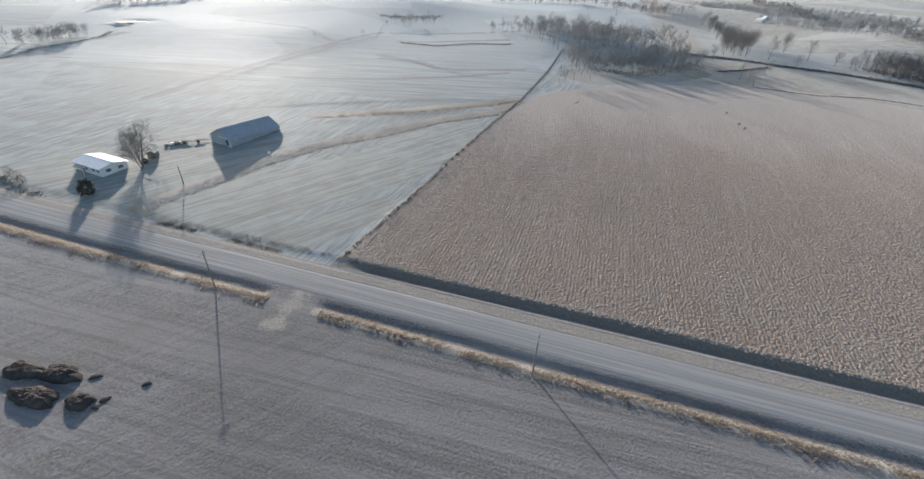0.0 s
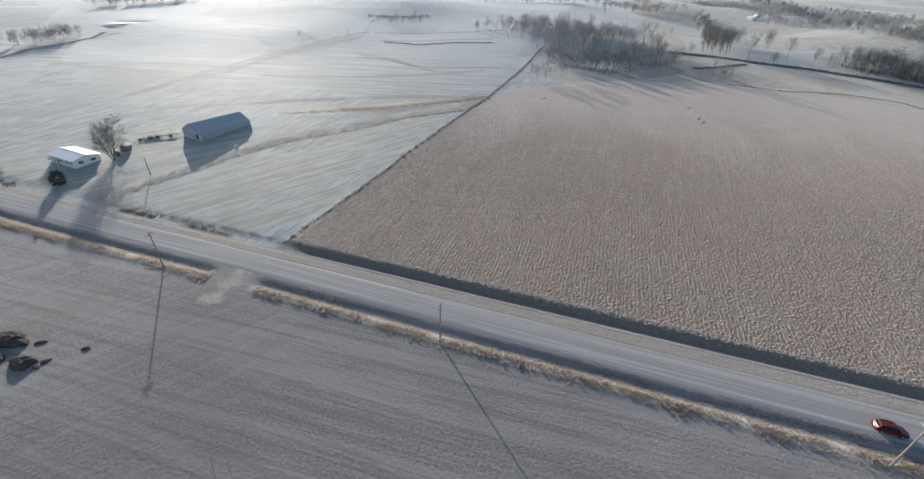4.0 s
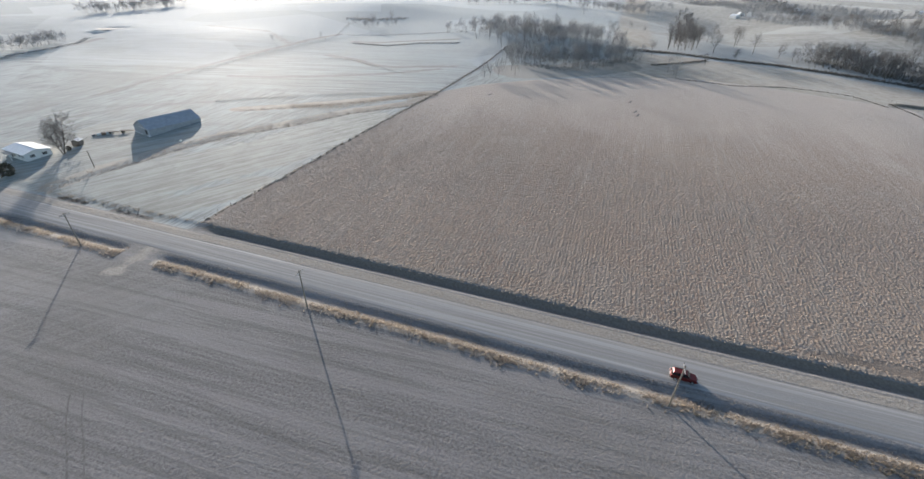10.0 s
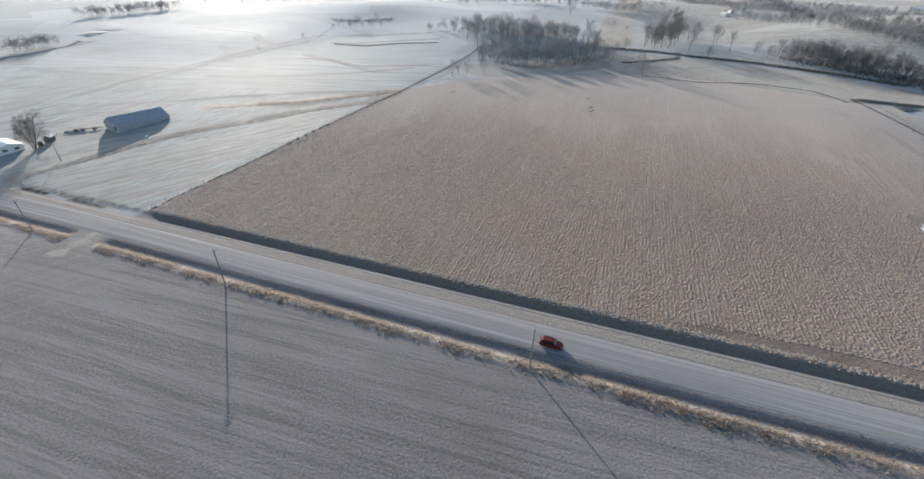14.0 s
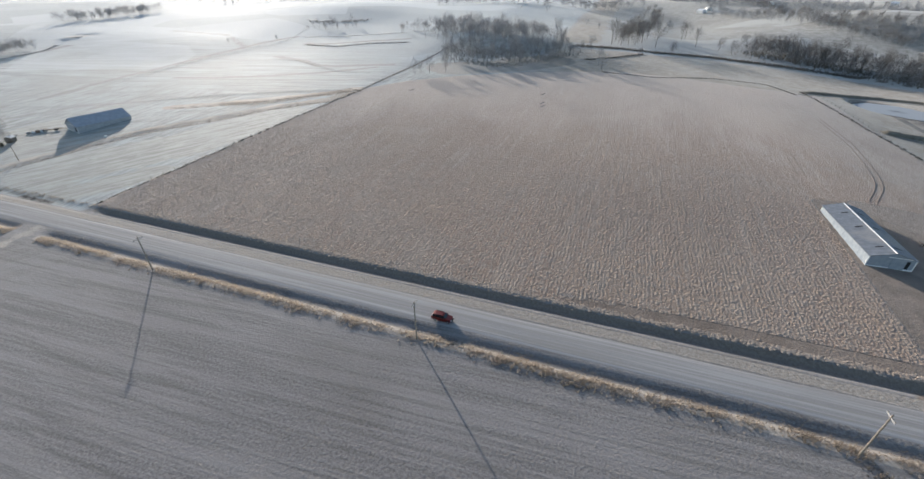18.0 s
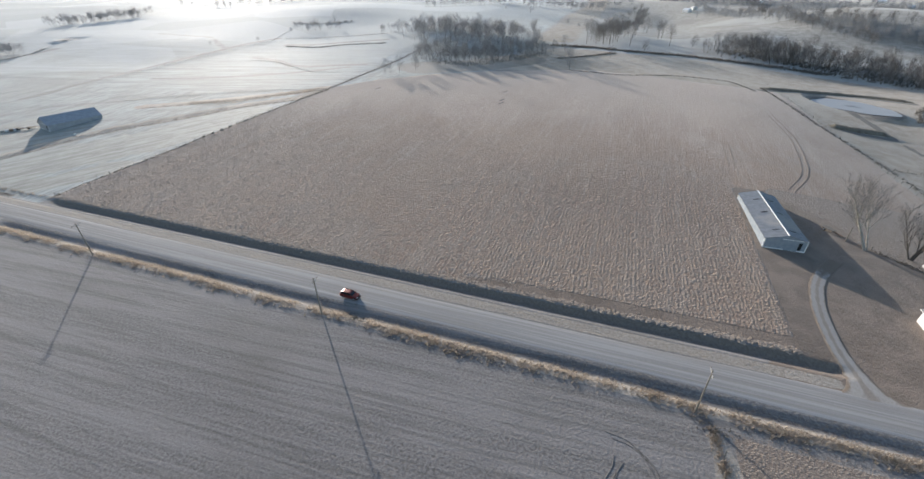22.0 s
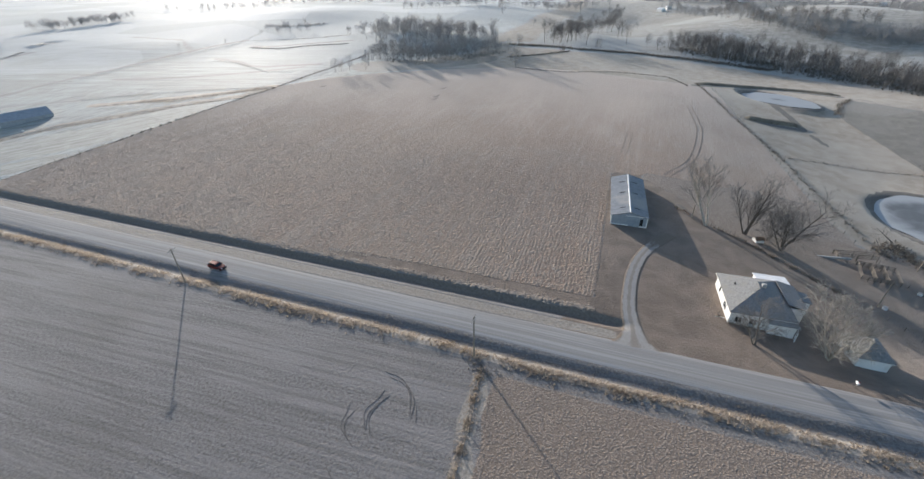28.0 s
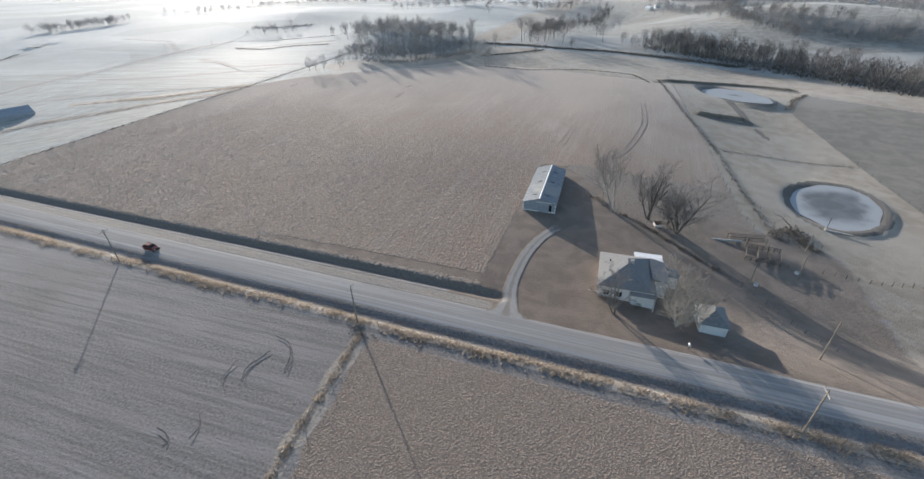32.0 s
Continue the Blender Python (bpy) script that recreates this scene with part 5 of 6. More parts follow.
def mound(x, y, a, b, h, turn, seed, label="dark weathered heap of rotted bedding on stubble"):
    """A lumpy heap, steep-sided, with a broken top."""
    rng = random.Random(seed)
    verts, faces, n, m = [], [], 34, 9
    ph = [rng.uniform(0, 6.3) for _ in range(6)]
    for r in range(m + 1):
        t = r / m
        for i in range(n):
            q = 2 * math.pi * i / n
            e = 1 + 0.10 * math.sin(3 * q + ph[0]) + 0.07 * math.sin(5 * q + ph[1]) + 0.05 * math.sin(9 * q + ph[2])
            px, py = a * t * e * math.cos(q), b * t * e * math.sin(q)
            lump = 0.16 * noise.noise(Vector((px * 1.1 + seed * 7, py * 1.1, 0))) + 0.13 * noise.noise(Vector((px * 2.7, py * 2.7, seed)))
            z = h * (1 - t ** 4.5) * (1 + 0.12 * math.sin(px * 0.9 + ph[3])) + lump * h * 1.1 * (1 - t ** 6) - 0.06 * t
            verts.append((px, py, z - (0.15 if r == m else 0)))
    for r in range(m):
        for i in range(n):
            p, q = r * n + i, r * n + (i + 1) % n
            faces.append((p, p + n, q + n, q))
    ob = tagged(new("bedding_mound", mesh_of("bedding_mound", verts, faces, MANURE)), label, "heap", "bedding heaps on the stubble")
    ob.matrix_world = on_land(x, y, turn)
    return ob


for i, (x, y, a, b, h, turn) in enumerate(((-92.5, 25.4, 4.2, 1.9, 1.15, 8), (-85.6, 27.0, 4.2, 2.0, 1.3, 3), (-84.8, 22.3, 5.0, 2.0, 1.2, 5), (-76.7, 24.0, 2.5, 1.7, 1.05, 8), (-79.6, 28.6, 1.2, 0.6, 0.3, 30), (-73.4, 25.7, 0.9, 0.6, 0.3, 60), (-73.4, 24.2, 0.7, 0.5, 0.25, 10), (-69.8, 30.3, 0.8, 0.5, 0.3, 40))):
    mound(x, y, a, b, h, turn, i + 3)


# ---- fences ----
def fence(line, spacing, label, height=1.25, wires=3, seed=1):
    line = np.array(line, float)
    seg = np.hypot(*np.diff(line, axis=0).T)
    dist = np.concatenate([[0], np.cumsum(seg)])
    n = max(2, int(dist[-1] / spacing))
    ob = thing("fence", pose(0, 0, 0), label, "fence")
    post = None
    r = random.Random(seed)
    pts = []
    for i in range(n + 1):
        x, y = (float(np.interp(dist[-1] * i / n, dist, line[:, k])) for k in (0, 1))
        z = float(land(x, y))
        pts.append((x, y, z))
        if post is None:
            post = part("post", rod(bmesh.new(), (0, 0, -0.3), (0, 0, height), 0.075, 0.06, 6), GREYWOOD, ob)
            o = post
        else:
            o = post.copy()
            scene.collection.objects.link(o)
        o.matrix_local = pose(x, y, z, r.uniform(-4, 4), r.uniform(-4, 4), 0)
    for k in range(wires):
        h = height * (0.35 + 0.6 * k / max(1, wires - 1)) - 0.05
        bm = bmesh.new()
        for a, b in zip(pts, pts[1:]):
            rod(bm, (a[0], a[1], a[2] + h), (b[0], b[1], b[2] + h), 0.012, 0.012, 3)
        part("wire", bm, STEEL, ob)
    return ob


fence([(west(y), y) for y in (76.6, 111.3, 160, 213, 300, 356)], 4.5, "old wire field fence with weathered wooden posts", seed=2)
fence([(east(y), y) for y in (111.1, 130.6, 145, 172, 210, 264, 340)], 5.0, "wire pasture fence with leaning wooden posts", seed=3)
fence([(230.4, 206.6), (246.4, 210.9), (263.5, 211.6), (283.4, 212)], 5.0, "cross fence of wire through the pasture", seed=4)
fence([(291, 323), (279, 300), (275, 286), (280, 249), (283.9, 218.5), (286, 186), (288, 160)], 6.0, "wire fence beside the bare pasture field", seed=5)
fence([(291.7, 324.3), (312.5, 310.1), (333.2, 299.3), (360, 284)], 6.0, "wire fence along the far pasture edge", seed=6)
fence([(144.2, 52), (145.6, 41), (146.4, 31), (147.6, 24), (152, -6)], 4.0, "leaning wire fence in a grown-up field edge", seed=7)
fence([(243.6, 117.4), (249, 117.4), (255.6, 117.6), (266.8, 121.1)], 2.6, "board and wire fence behind the yard", 1.4, 3, seed=8)
fence([(190.7, 123.9), (199.8, 118.2), (211.7, 108.5), (218.2, 103.5), (226, 95.5), (235.3, 82.7)], 3.2, "weathered yard fence under the trees", 1.2, 3, seed=9)
fence([(-206.4, 255.2), (-208.6, 200)], 6.0, "thin meadow fence across the frosted slope", seed=10)
fence([(-208.6, 200), (-206.4, 255.2), (-186.3, 335.9), (-212.7, 400.4)], 7.0, "long meadow fence of thin posts", seed=11)


# ---- car ----
def car(x, y, turn):
    ob = thing("car", pose(x, y, float(land(x, y)) + 0.16, 0, 0, turn), "dark red compact sport utility car on the gravel road", "car")
    L, W = 4.6, 1.86
    side = [(-2.3, 0.45), (-2.28, 0.95), (-2.18, 1.08), (-1.0, 1.12), (1.0, 1.08), (2.1, 0.92), (2.27, 0.75), (2.3, 0.42), (1.9, 0.28), (-1.95, 0.28)]

    def loft(profile, w0, w1, z_top):
        bm = bmesh.new()
        prism(bm, profile, "y", -1, 1)
        for v in bm.verts:
            t = min(1, max(0, (v.co.z - 0.3) / (z_top - 0.3)))
            v.co.y *= (w0 + (w1 - w0) * t) * (1 - 0.10 * max(0, abs(v.co.x) - 1.7) / 0.6)
        bmesh.ops.bevel(bm, geom=bm.edges[:], offset=0.06, segments=2, affect="EDGES")
        return bm
    body = part("body", loft(side, W / 2, W / 2 - 0.04, 1.1), PAINT, ob, smooth=False)
    cab = [(-2.18, 1.07), (-1.95, 1.58), (-1.6, 1.68), (0.05, 1.70), (0.45, 1.62), (1.05, 1.07)]
    part("roof", loft([(-2.02, 1.52), (-1.9, 1.64), (-1.55, 1.71), (0.05, 1.73), (0.42, 1.66), (0.55, 1.54)], W / 2 - 0.18, W / 2 - 0.22, 1.7), PAINT, ob)
    part("cabin_glass", loft(cab, W / 2 - 0.05, W / 2 - 0.2, 1.7), GLASS, ob, "dark tinted windows")
    for s in (-1, 1):
        for px, dx in ((0.95, -0.5), (-0.35, 0.0), (-1.35, -0.05)):
            part("pillar", rod(bmesh.new(), (px, s * (W / 2 - 0.055), 1.06), (px + dx, s * (W / 2 - 0.2), 1.6), 0.045, 0.04, 5), PAINT, ob)
    for px in (-1.42, 1.42):
        for s in (-1, 1):
            w = part("wheel", rod(bmesh.new(), (px, s * (W / 2 - 0.24), 0.34), (px, s * (W / 2 + 0.01), 0.34), 0.345, 0.345, 20), RUBBER, ob)
            part("rim", rod(bmesh.new(), (px, s * (W / 2 - 0.02), 0.34), (px, s * (W / 2 + 0.025), 0.34), 0.22, 0.20, 12), ALLOY, w)
    for s in (-1, 1):
        part("headlight", boxed(2.12, s * 0.66 - 0.2, 0.68, 2.30, s * 0.66 + 0.2, 0.86, 0.04), LAMPGLASS, ob)
        part("tail_light", boxed(-2.32, s * 0.74 - 0.14, 0.8, -2.22, s * 0.74 + 0.14, 1.1, 0.03), REDLENS, ob)
        part("mirror", boxed(0.72, s * (W / 2 + 0.1) - 0.1, 1.06, 0.92, s * (W / 2 + 0.1) + 0.1, 1.22, 0.03), PAINT, ob)
        part("roof_rail", boxed(-1.6, s * 0.62 - 0.025, 1.74, 0.1, s * 0.62 + 0.025, 1.79), BLACKTRIM, ob)
    part("bumper", boxed(2.16, -0.8, 0.32, 2.36, 0.8, 0.55, 0.05), BLACKTRIM, ob)
    part("bumper", boxed(-2.37, -0.8, 0.35, -2.2, 0.8, 0.6, 0.05), BLACKTRIM, ob)
    part("grille", boxed(2.24, -0.42, 0.6, 2.32, 0.42, 0.8, 0.02), BLACKTRIM, ob)
    part("number_plate", boxed(-2.36, -0.26, 0.72, -2.30, 0.26, 0.86), TRIM, ob)
    return ob


car(69.6, 62.2, 0)


def ruts(line, gauge, label):
    """A pair of worn wheel tracks in the stubble."""
    p = np.array(smooth_path(line, 8))
    way = np.gradient(p, axis=0)
    way /= np.linalg.norm(way, axis=1)[:, None]
    side = np.stack([-way[:, 1], way[:, 0]], 1) * gauge / 2
    for k in (-1, 1):
        q = p + k * side
        wob = [1.05 + 0.4 * math.sin(i * 1.7 + k) for i in range(len(q))]
        tagged(ribbon("wheel_rut", q, wob, MUD, 0.035, 0.0, 3), label, "wheel rut", kind="structure")


ruts([(-30.5, 22.6), (-25.0, 18.6), (-19.0, 15.0), (-12, 10.5)], 2.0, "dark wheel rut across the frosted stubble")
FAINT = speckled("pressed_cover", (0.25, 0.198, 0.158), (0.33, 0.265, 0.215), 1.5, 0.95, depth=0.04)


def smear(line, wide, label, dark=True):
    """One ragged dark patch of churned earth."""
    p = smooth_path(line, 7)
    r = random.Random(len(label) + int(line[0][0] * 7))
    n = len(p)
    tagged(ribbon("wheel_rut", p, [wide * (0.45 + 0.75 * r.random()) * min(1, 0.3 + i / 3, 0.3 + (n - 1 - i) / 3) for i in range(n)], MUD if dark else FAINT, 0.06, 0.0, 5), label, "wheel rut", kind="structure")


SCUFFS = ([(128.8, 42.7), (128.4, 40.4), (128.0, 37.5), (129.4, 34.7)],
          [(124.6, 37.7), (124.8, 35.7), (125.6, 34.0), (127.9, 32.4)],
          [(127.0, 46.0), (130.6, 45.6), (133.9, 43.0), (135.4, 39.4)],
          [(123.4, 22.6), (125.0, 22.7), (126.8, 22.3), (127.2, 21.1)],
          [(130.3, 23.1), (129.5, 25.8), (127.3, 27.6)])
for i, line in enumerate(SCUFFS):
    for j in range(3):
        smear([(x + 0.6 * j + 0.3 * math.sin(q * 2 + j), y - 0.45 * j + 0.25 * math.sin(q + i)) for q, (x, y) in enumerate(line[j % 2:])], 0.30, "thin curved scuff of churned earth in the stubble")
for dx in (0.0, 2.3):
    smear([(166 + dx, 202), (164.8 + dx, 185), (163.8 + dx, 171)], 0.7, "faint pressed wheel track in the tan cover", False)
    smear([(196 + dx, 264), (197 + dx, 240), (196.4 + dx, 217), (189.5 + dx, 179), (179 + dx, 156)], 0.7, "faint pressed wheel track in the tan cover", False)
for x, y in ((-15.8, 228.7), (57.9, 248.4), (61.7, 225.4), (60.5, 231)):
    smear([(x - 1.2, y - 2.2), (x, y), (x + 0.6, y + 2.6)], 1.5, "small bare dark spot in the tan cover")

# ---- grass, brush and far woods ----
def stuff(name, tris, material, label, category="grass"):
    return tagged(new(name, tri_mesh(name, tris, material)), label, category, kind="stuff")


rng = np.random.default_rng(7)
TUSSOCK = speckled("tan_tussocks", (0.29, 0.232, 0.182), (0.385, 0.315, 0.254), 0.6, 0.95, c=(0.34, 0.265, 0.20), big=0.03)
def domes(x, y, r, h):
    """Rounded ragged clumps of grass, two rings and a top each."""
    n = len(x)
    z = land(x, y) - 0.05
    a = rng.uniform(0, 6.3, n)[:, None] + np.arange(7)[None, :] * 2 * np.pi / 7
    def ring(k, up):
        rr = r[:, None] * k * rng.uniform(0.7, 1.3, a.shape)
        return np.stack([x[:, None] + rr * np.cos(a), y[:, None] + rr * np.sin(a), z[:, None] + h[:, None] * up * rng.uniform(0.75, 1.2, a.shape)], -1)
    lo, hi = ring(1.0, 0.0), ring(0.72, 0.75)
    top = np.broadcast_to(np.stack([x, y, z + h], -1)[:, None, :], lo.shape)
    lo2, hi2 = np.roll(lo, -1, 1), np.roll(hi, -1, 1)
    return np.concatenate([np.stack(q, -2).reshape(-1, 3, 3) for q in ((lo, lo2, hi2), (lo, hi2, hi), (hi, hi2, top))])


LEY = speckled("short_tan_ley", (0.235, 0.187, 0.15), (0.33, 0.268, 0.218), 0.6, 0.95, c=(0.255, 0.193, 0.148), big=0.03)
VERGE = speckled("verge_straw", (0.385, 0.33, 0.275), (0.50, 0.44, 0.375), 0.6, 0.95, c=(0.37, 0.31, 0.25), big=0.05, thin=0.75)
# straw verge south of the road, thin at the field entrance
def strip(n, y0, spread, ragged):
    """Places along the road, in drifts, left open at the field entrance."""
    x = rng.uniform(-260, 320, n)
    y = y0 + 0.35 * np.sin(x * 0.11) + 0.25 * np.sin(x * 0.43 + 1) + rng.normal(0, spread, n)
    drift = np.sin(x * 0.9) + np.sin(x * 0.37 + 1) + np.sin(x * 0.083) + rng.normal(0, 1.0, n)
    keep = ((x < -66) | (x > -53)) & (drift > ragged)
    return x[keep], y[keep]


x, y = strip(34000, 56.0, 0.8, -1.6)
stuff("verge_grass", tufts(rng, x, y, rng.uniform(0.12, 0.32, len(x)), 9, 0.085, 1.25), VERGE, "pale straw-coloured rank grass along the road verge")
x, y = strip(5200, 54.8, 0.75, 0.2)
stuff("tall_verge_grass", tufts(rng, x, y, rng.uniform(0.25, 0.6, len(x)), 9, 0.06, 0.8), STRAW, "taller ragged tan grass clumps on the field side of the verge")
n = 9000
x, y = rng.uniform(-230, 158, n), 69.6 + rng.normal(0, 0.75, n)
stuff("shoulder_grass", tufts(rng, x, y, rng.uniform(0.05, 0.13, n), 8, 0.1, 1.3), VERGE, "short straw-coloured grass on the road shoulder")
x, y = strip(5200, 57.3, 0.3, -0.8)
stuff("ditch_grass", tufts(rng, x, y, rng.uniform(0.1, 0.28, len(x)), 8, 0.08, 1.0), VERGE, "rows of pale grass tufts along the roadside ditch")
x, y = strip(9000, 58.7, 0.7, -1.2)
stuff("ditch_bank_grass", tufts(rng, x, y, rng.uniform(0.08, 0.24, len(x)), 8, 0.08, 1.1), STRAW, "flattened brown grass down the bank of the roadside ditch")
# edge of the great field above the ditch
n = 3000
x, y = rng.uniform(-57, 162, n), 75.8 + rng.normal(0, 0.4, n)
stuff("bank_grass", domes(x, y, rng.uniform(0.2, 0.45, n), rng.uniform(0.08, 0.18, n)), TUSSOCK, "rank tan grass along the ditch bank")
# rank cover of the great field
def field(x, y):
    return (y > 75.6 + 4.4 * step(60, 130, x)) & (x > west(y) + 1.5) & (x < plough_edge(y) - 0.5) & (y < north(x) - 4)


def hummocks(n, x0, x1, y0, y1, inside, r0, r1, lift, rows=False):
    """Low rounded grass hummocks, six faces each."""
    x, y = rng.uniform(x0, x1, n), rng.uniform(y0, y1, n)
    ok = inside(x, y)
    x, y = x[ok], y[ok]
    x = np.where(rows, np.round(x / 0.9) * 0.9 + rng.normal(0, 0.13, len(x)), x)
    r, z = rng.uniform(r0, r1, len(x)), land(x, y) - 0.012
    a = rng.uniform(0, 6.3, len(x))[:, None] + np.arange(6)[None, :] * np.pi / 3
    rr = r[:, None] * rng.uniform(0.75, 1.25, a.shape)
    ring = np.stack([x[:, None] + rr * np.cos(a), y[:, None] + rr * np.sin(a), np.broadcast_to(z[:, None], a.shape)], -1)
    top = np.stack([x + rng.normal(0, 0.1, len(x)) * r, y + rng.normal(0, 0.1, len(x)) * r, z + r * lift * rng.uniform(0.6, 1.3, len(x))], -1)
    return np.stack([ring, np.roll(ring, -1, 1), np.broadcast_to(top[:, None, :], ring.shape)], -2).reshape(-1, 3, 3)


def thinning(x, y):
    return field(x, y) & (rng.random(len(x)) < 1.2 - (y - 76) / 110.0)


stuff("field_cover", hummocks(80000, -60, 162, 75.6, 200, thinning, 0.16, 0.44, 0.28, True), TUSSOCK, "tufted frost-dusted tan grass cover of the great field")
stuff("near_cover", hummocks(90000, 146, 300, -20, 53, lambda x, y: x > 146.2 + (50 - y) * 0.13, 0.07, 0.17, 0.28), LEY, "tufted tan grass cover of the near field")
# rough frosted grass of the waterway in the meadow
s = rng.uniform(0, 1, 2400)
x = np.interp(s, [0, 0.2, 0.35, 0.6, 0.85, 1], [-126, -121, -117, -103, -78, -47]) + rng.normal(0, 1, 2400) * (0.9 + 2.4 * s)
y = np.interp(s, [0, 0.2, 0.35, 0.6, 0.85, 1], [77, 97, 111, 138, 169, 205]) + rng.normal(0, 1, 2400) * (0.8 + 3.0 * s)
ok = x < west(y) - 1
FROSTGRASS = speckled("frosted_rough_grass", (0.33, 0.315, 0.275), (0.45, 0.44, 0.40), 0.7, 0.95)
stuff("waterway_grass", domes(x[ok], y[ok], rng.uniform(0.18, 0.5, ok.sum()), rng.uniform(0.05, 0.15, ok.sum())), FROSTGRASS, "rough frosted grass clumps along the meadow waterway")
# grown-up fence rows
def row(line, n, spread, h0, h1, blades=7):
    line = np.array(line, float)
    dist = np.concatenate([[0], np.cumsum(np.hypot(*np.diff(line, axis=0).T))])
    s = rng.uniform(0, dist[-1], n)
    s = s + 0.8 * np.sin(s * 1.3)
    x, y = np.interp(s, dist, line[:, 0]), np.interp(s, dist, line[:, 1])
    x, y = x + rng.normal(0, spread, n), y + rng.normal(0, spread, n)
    return tufts(rng, x, y, rng.uniform(h0, h1, n), blades, 0.06, 0.6)


WEST = [(float(west(v)), v) for v in (75, 107, 138, 178, 222, 281, 356)]
stuff("fence_row_grass", np.concatenate([
        row([(143.6, 53), (145, 41), (145.8, 31), (147, 24), (151.4, -6)], 2600, 0.5, 0.15, 0.42),
    row(WATERWAY, 1500, 1.6, 0.15, 0.4),
    row([(-105.7, 174), (-85, 180), (-72.5, 191), (-46.2, 218)], 2600, 2.6, 0.15, 0.4),
    row([(-57.8, 75.2), (-95, 74.5), (-128, 73.5)], 500, 0.5, 0.15, 0.4)]), VERGE, "dry straw grass along fence rows and the waterway")
FROSTBRUSH = speckled("frosted_brush", (0.24, 0.225, 0.20), (0.36, 0.345, 0.315), 0.7, 0.95, thin=0.3)
stuff("meadow_brush", np.concatenate([
    row([(-24, 316), (17, 316), (38, 346), (58, 378)], 900, 5.0, 0.3, 1.0),
    row([(-20, 335), (30, 372)], 900, 9.0, 0.4, 1.3),
    row([(-154.1, 273.8), (-128, 272.9), (-98, 259.3), (-79.9, 251.2), (-58.3, 254.2)], 900, 1.1, 0.12, 0.32),
    row([(-161.2, 326.6), (-131, 325.6), (-108.8, 345.2), (-78.3, 356.1)], 700, 1.2, 0.3, 0.9),
    row([(-215.1, 129.2), (-218.3, 155.4), (-218.1, 183.7), (-211.8, 245.1), (-194.3, 280), (-184.4, 331.9)], 1400, 1.3, 0.08, 0.24),
    row([(-373.3, 182.4), (-386.9, 211.3), (-384, 255.1), (-392.7, 272)], 600, 1.5, 0.3, 0.8),
    row([(-148.5, 168.4), (-119.7, 185), (-83.5, 203), (-49.1, 216.1)], 900, 1.6, 0.15, 0.4),
    row([(-188.6, 76), (-180, 73), (-164, 71.5)], 220, 0.8, 0.30, 0.80),
    row([(-150, 73.5), (-120.9, 75), (-120, 82.7), (-116.5, 96.7)], 240, 0.8, 0.08, 0.22),
    row([(-98, 73.5), (-86, 73.2)], 120, 0.6, 0.12, 0.35),
    row([(-231.9, 429.7), (-203.9, 441.3), (-183.8, 467.9)], 200, 3.0, 0.6, 1.8),
    row([(-86.2, 417), (-184.4, 355.4)], 286, 1.5, 0.30, 0.90),
    row([(-208.6, 200), (-206.4, 255.2), (-186.3, 335.9), (-212.7, 400.4)], 1210, 0.7, 0.08, 0.22)]), FROSTBRUSH, "frost-dusted brush along meadow fences and terraces", "brush")
stuff("brush", np.concatenate([
    row(WEST, 2200, 0.35, 0.2, 0.5),
    row([(x + 2.6, y - 1.4) for x, y in WATERWAY], 800, 0.5, 0.12, 0.4),
    row([(x + 0.5, y - 1.8) for x, y in TERRACE], 600, 0.7, 0.12, 0.4),
    row([(-117, 72.6), (-104.6, 72.8)], 160, 0.5, 0.2, 0.5),
    row([(-92, 72.4), (-75.7, 72.5)], 150, 0.5, 0.12, 0.35),
    row([(86, 321.4), (120, 320.6), (155, 336), (190, 335.6), (201, 315)], 900, 0.5, 0.25, 0.6),
    row([(71.5, 357.4), (90, 373), (113, 400)], 500, 0.8, 0.4, 1.1),
    row([(190.7, 123.9), (199.8, 118.2), (211.7, 108.5), (218.2, 103.5)], 462, 0.5, 0.15, 0.50),
    row([(206.6, 328.5), (218.4, 258.6), (228.5, 207), (231.5, 167), (234.9, 139.2)], 990, 0.7, 0.20, 0.65),
    row([(230.4, 206.6), (246.4, 210.9), (263.5, 211.6), (282, 212)], 462, 0.5, 0.15, 0.40),
    row([(275.1, 289.7), (282.5, 310), (291.7, 324.3)], 264, 1.0, 0.30, 0.90),
    row([(235.7, 132.3), (242.5, 140.8), (244.7, 129.1)], 462, 1.6, 0.25, 0.90),
    row([(60, 407), (94, 415), (125, 416), (162, 423), (197, 421), (238, 416), (270, 410)], 2400, 2.2, 0.40, 1.50),
    row([(198, 451.4), (268.6, 423.6), (308, 393.8), (357.8, 339.4)], 900, 5, 0.60, 1.80),
    row([(213.3, 458.4), (294.6, 421.1), (377.9, 345.1)], 700, 7, 0.60, 1.80),
    row([(140.5, 54), (143, 52.5), (146, 52)], 70, 0.7, 0.20, 0.50)]), BRUSH, "bare dark brush along creek, fences and yard", "brush")


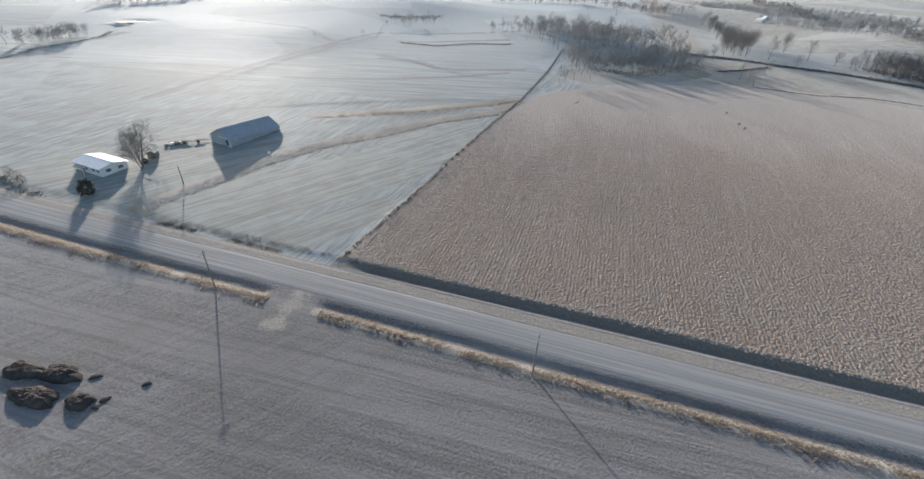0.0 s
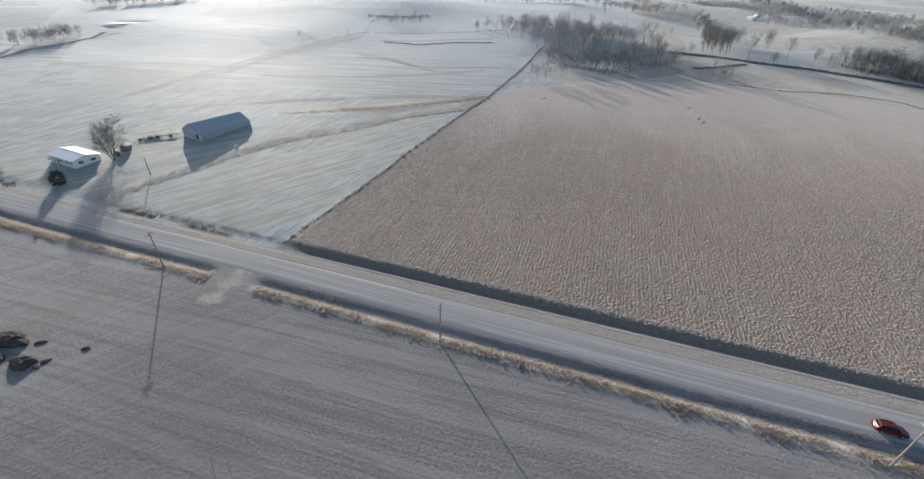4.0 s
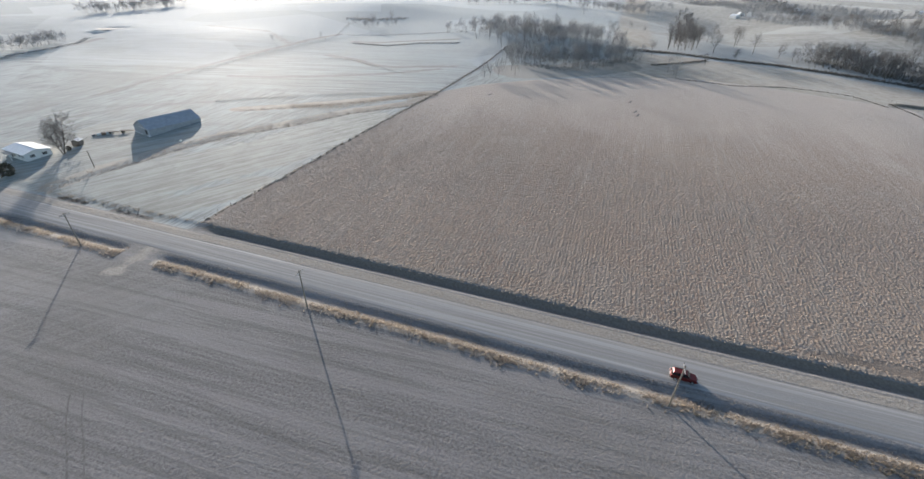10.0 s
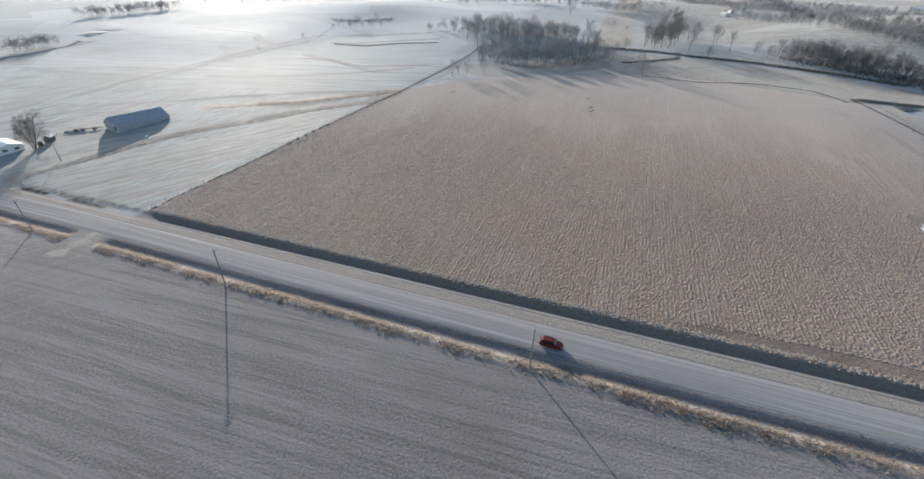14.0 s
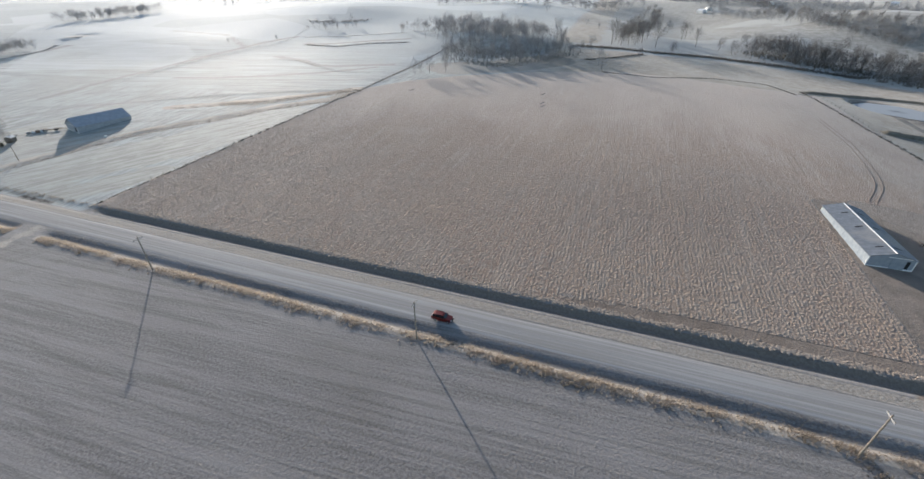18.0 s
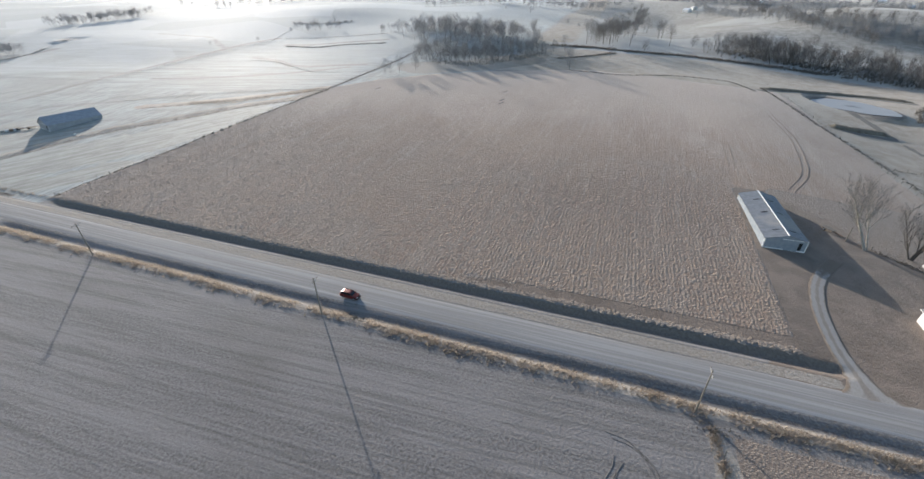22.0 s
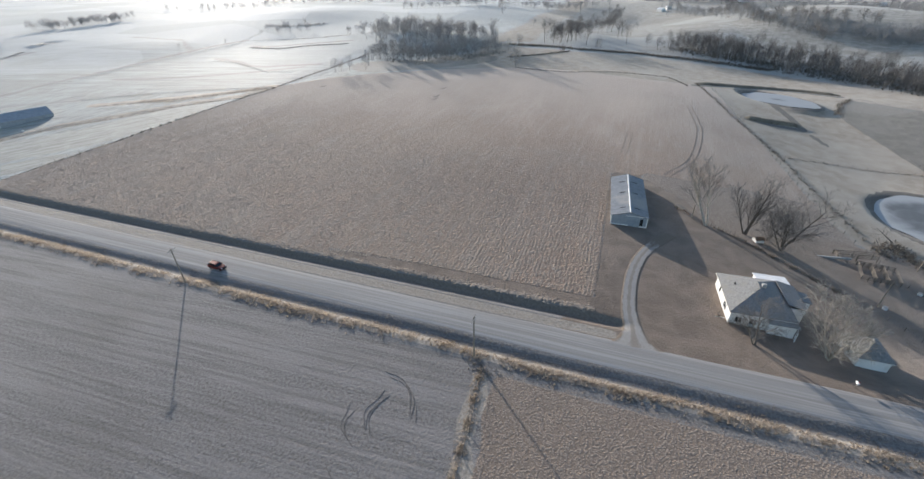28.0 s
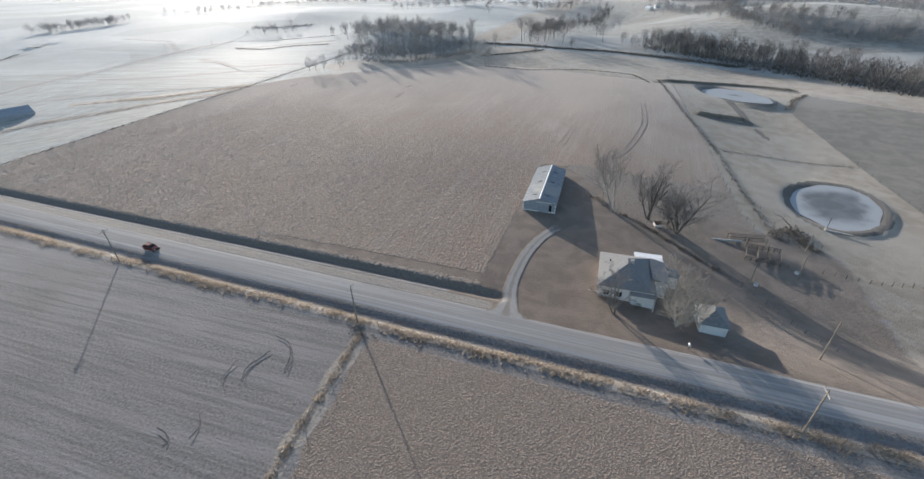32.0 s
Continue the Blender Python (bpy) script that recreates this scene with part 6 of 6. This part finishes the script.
def far_woods(strips):
    """Bare trees far off: a trunk and a rounded crown of thin twigs, one by one."""
    out = []
    for line, n, spread in strips:
        line = np.array(line, float)
        dist = np.concatenate([[0], np.cumsum(np.hypot(*np.diff(line, axis=0).T))])
        s = rng.uniform(0, dist[-1], n)
        x, y = np.interp(s, dist, line[:, 0]) + rng.normal(0, spread, n), np.interp(s, dist, line[:, 1]) + rng.normal(0, spread, n)
        h = rng.uniform(6, 13, n)
        z = land(x, y)
        out.append(tufts(rng, x, y, h * 0.8, 3, 0.006, 0.12))
        m = 62
        v = rng.normal(0, 1, (n, m, 3))
        v /= np.linalg.norm(v, axis=2)[..., None]
        c = v * (rng.uniform(0.1, 1.0, (n, m, 1)) ** 0.5) * np.array([0.30, 0.30, 0.40]) * h[:, None, None]
        base = np.stack([x, y, z + h * 0.58], -1)[:, None, :] + c
        d = (v * 0.10 + np.array([0, 0, 0.07]) + rng.normal(0, 0.03, (n, m, 3))) * h[:, None, None]
        w = np.cross(d, rng.normal(0, 1, (n, m, 3)))
        w = w / np.linalg.norm(w, axis=2)[..., None] * 0.012 * h[:, None, None]
        out.append(np.stack([base - d * 0.7 - w, base - d * 0.7 + w, base + d], -2).reshape(-1, 3, 3))
    return np.concatenate(out)


stuff("creek_woods", far_woods([
    ([(193.9, 451.5), (268.4, 425.1), (307.8, 395.5), (357.8, 339.4), (405.4, 296.8)], 260, 7),
    ([(213.1, 465.4), (293.6, 429), (378.2, 356.4), (444.1, 298.9)], 300, 8),
    ([(92, 436), (108, 512), (135, 702), (140, 850)], 110, 5),
    ([(274, 1241), (329, 1170), (350, 1000)], 150, 10),
    ([(262, 760), (281.6, 641.4), (287.7, 570.6), (302, 527), (330, 495)], 120, 4),
    ([(298.6, 602.8), (330, 567), (380, 540)], 60, 7)]), TWIG, "leafless brown woods crowding the creek", "woods")
# the pale grey of these twigs is distance haze put into the colour
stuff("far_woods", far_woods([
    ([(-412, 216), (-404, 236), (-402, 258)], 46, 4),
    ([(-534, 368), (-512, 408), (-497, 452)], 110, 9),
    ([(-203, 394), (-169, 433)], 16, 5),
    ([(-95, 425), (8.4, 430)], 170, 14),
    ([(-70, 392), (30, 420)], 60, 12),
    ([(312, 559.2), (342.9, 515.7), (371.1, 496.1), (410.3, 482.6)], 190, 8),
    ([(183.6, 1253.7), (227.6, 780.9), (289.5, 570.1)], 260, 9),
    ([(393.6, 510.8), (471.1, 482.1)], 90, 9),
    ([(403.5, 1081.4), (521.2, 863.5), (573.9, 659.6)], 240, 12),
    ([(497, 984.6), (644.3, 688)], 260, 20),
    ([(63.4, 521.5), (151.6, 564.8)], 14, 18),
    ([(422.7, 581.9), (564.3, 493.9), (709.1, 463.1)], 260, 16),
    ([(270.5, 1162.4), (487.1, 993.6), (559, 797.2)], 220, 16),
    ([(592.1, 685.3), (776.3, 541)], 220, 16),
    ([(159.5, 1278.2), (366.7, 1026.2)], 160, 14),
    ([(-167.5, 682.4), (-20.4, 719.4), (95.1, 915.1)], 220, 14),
    ([(-588.2, 624.1), (-364.3, 772.4), (-90.7, 1090.6)], 260, 25)]), HAZETWIG, "leafless woods on the far hills, greyed by painted haze", "woods")
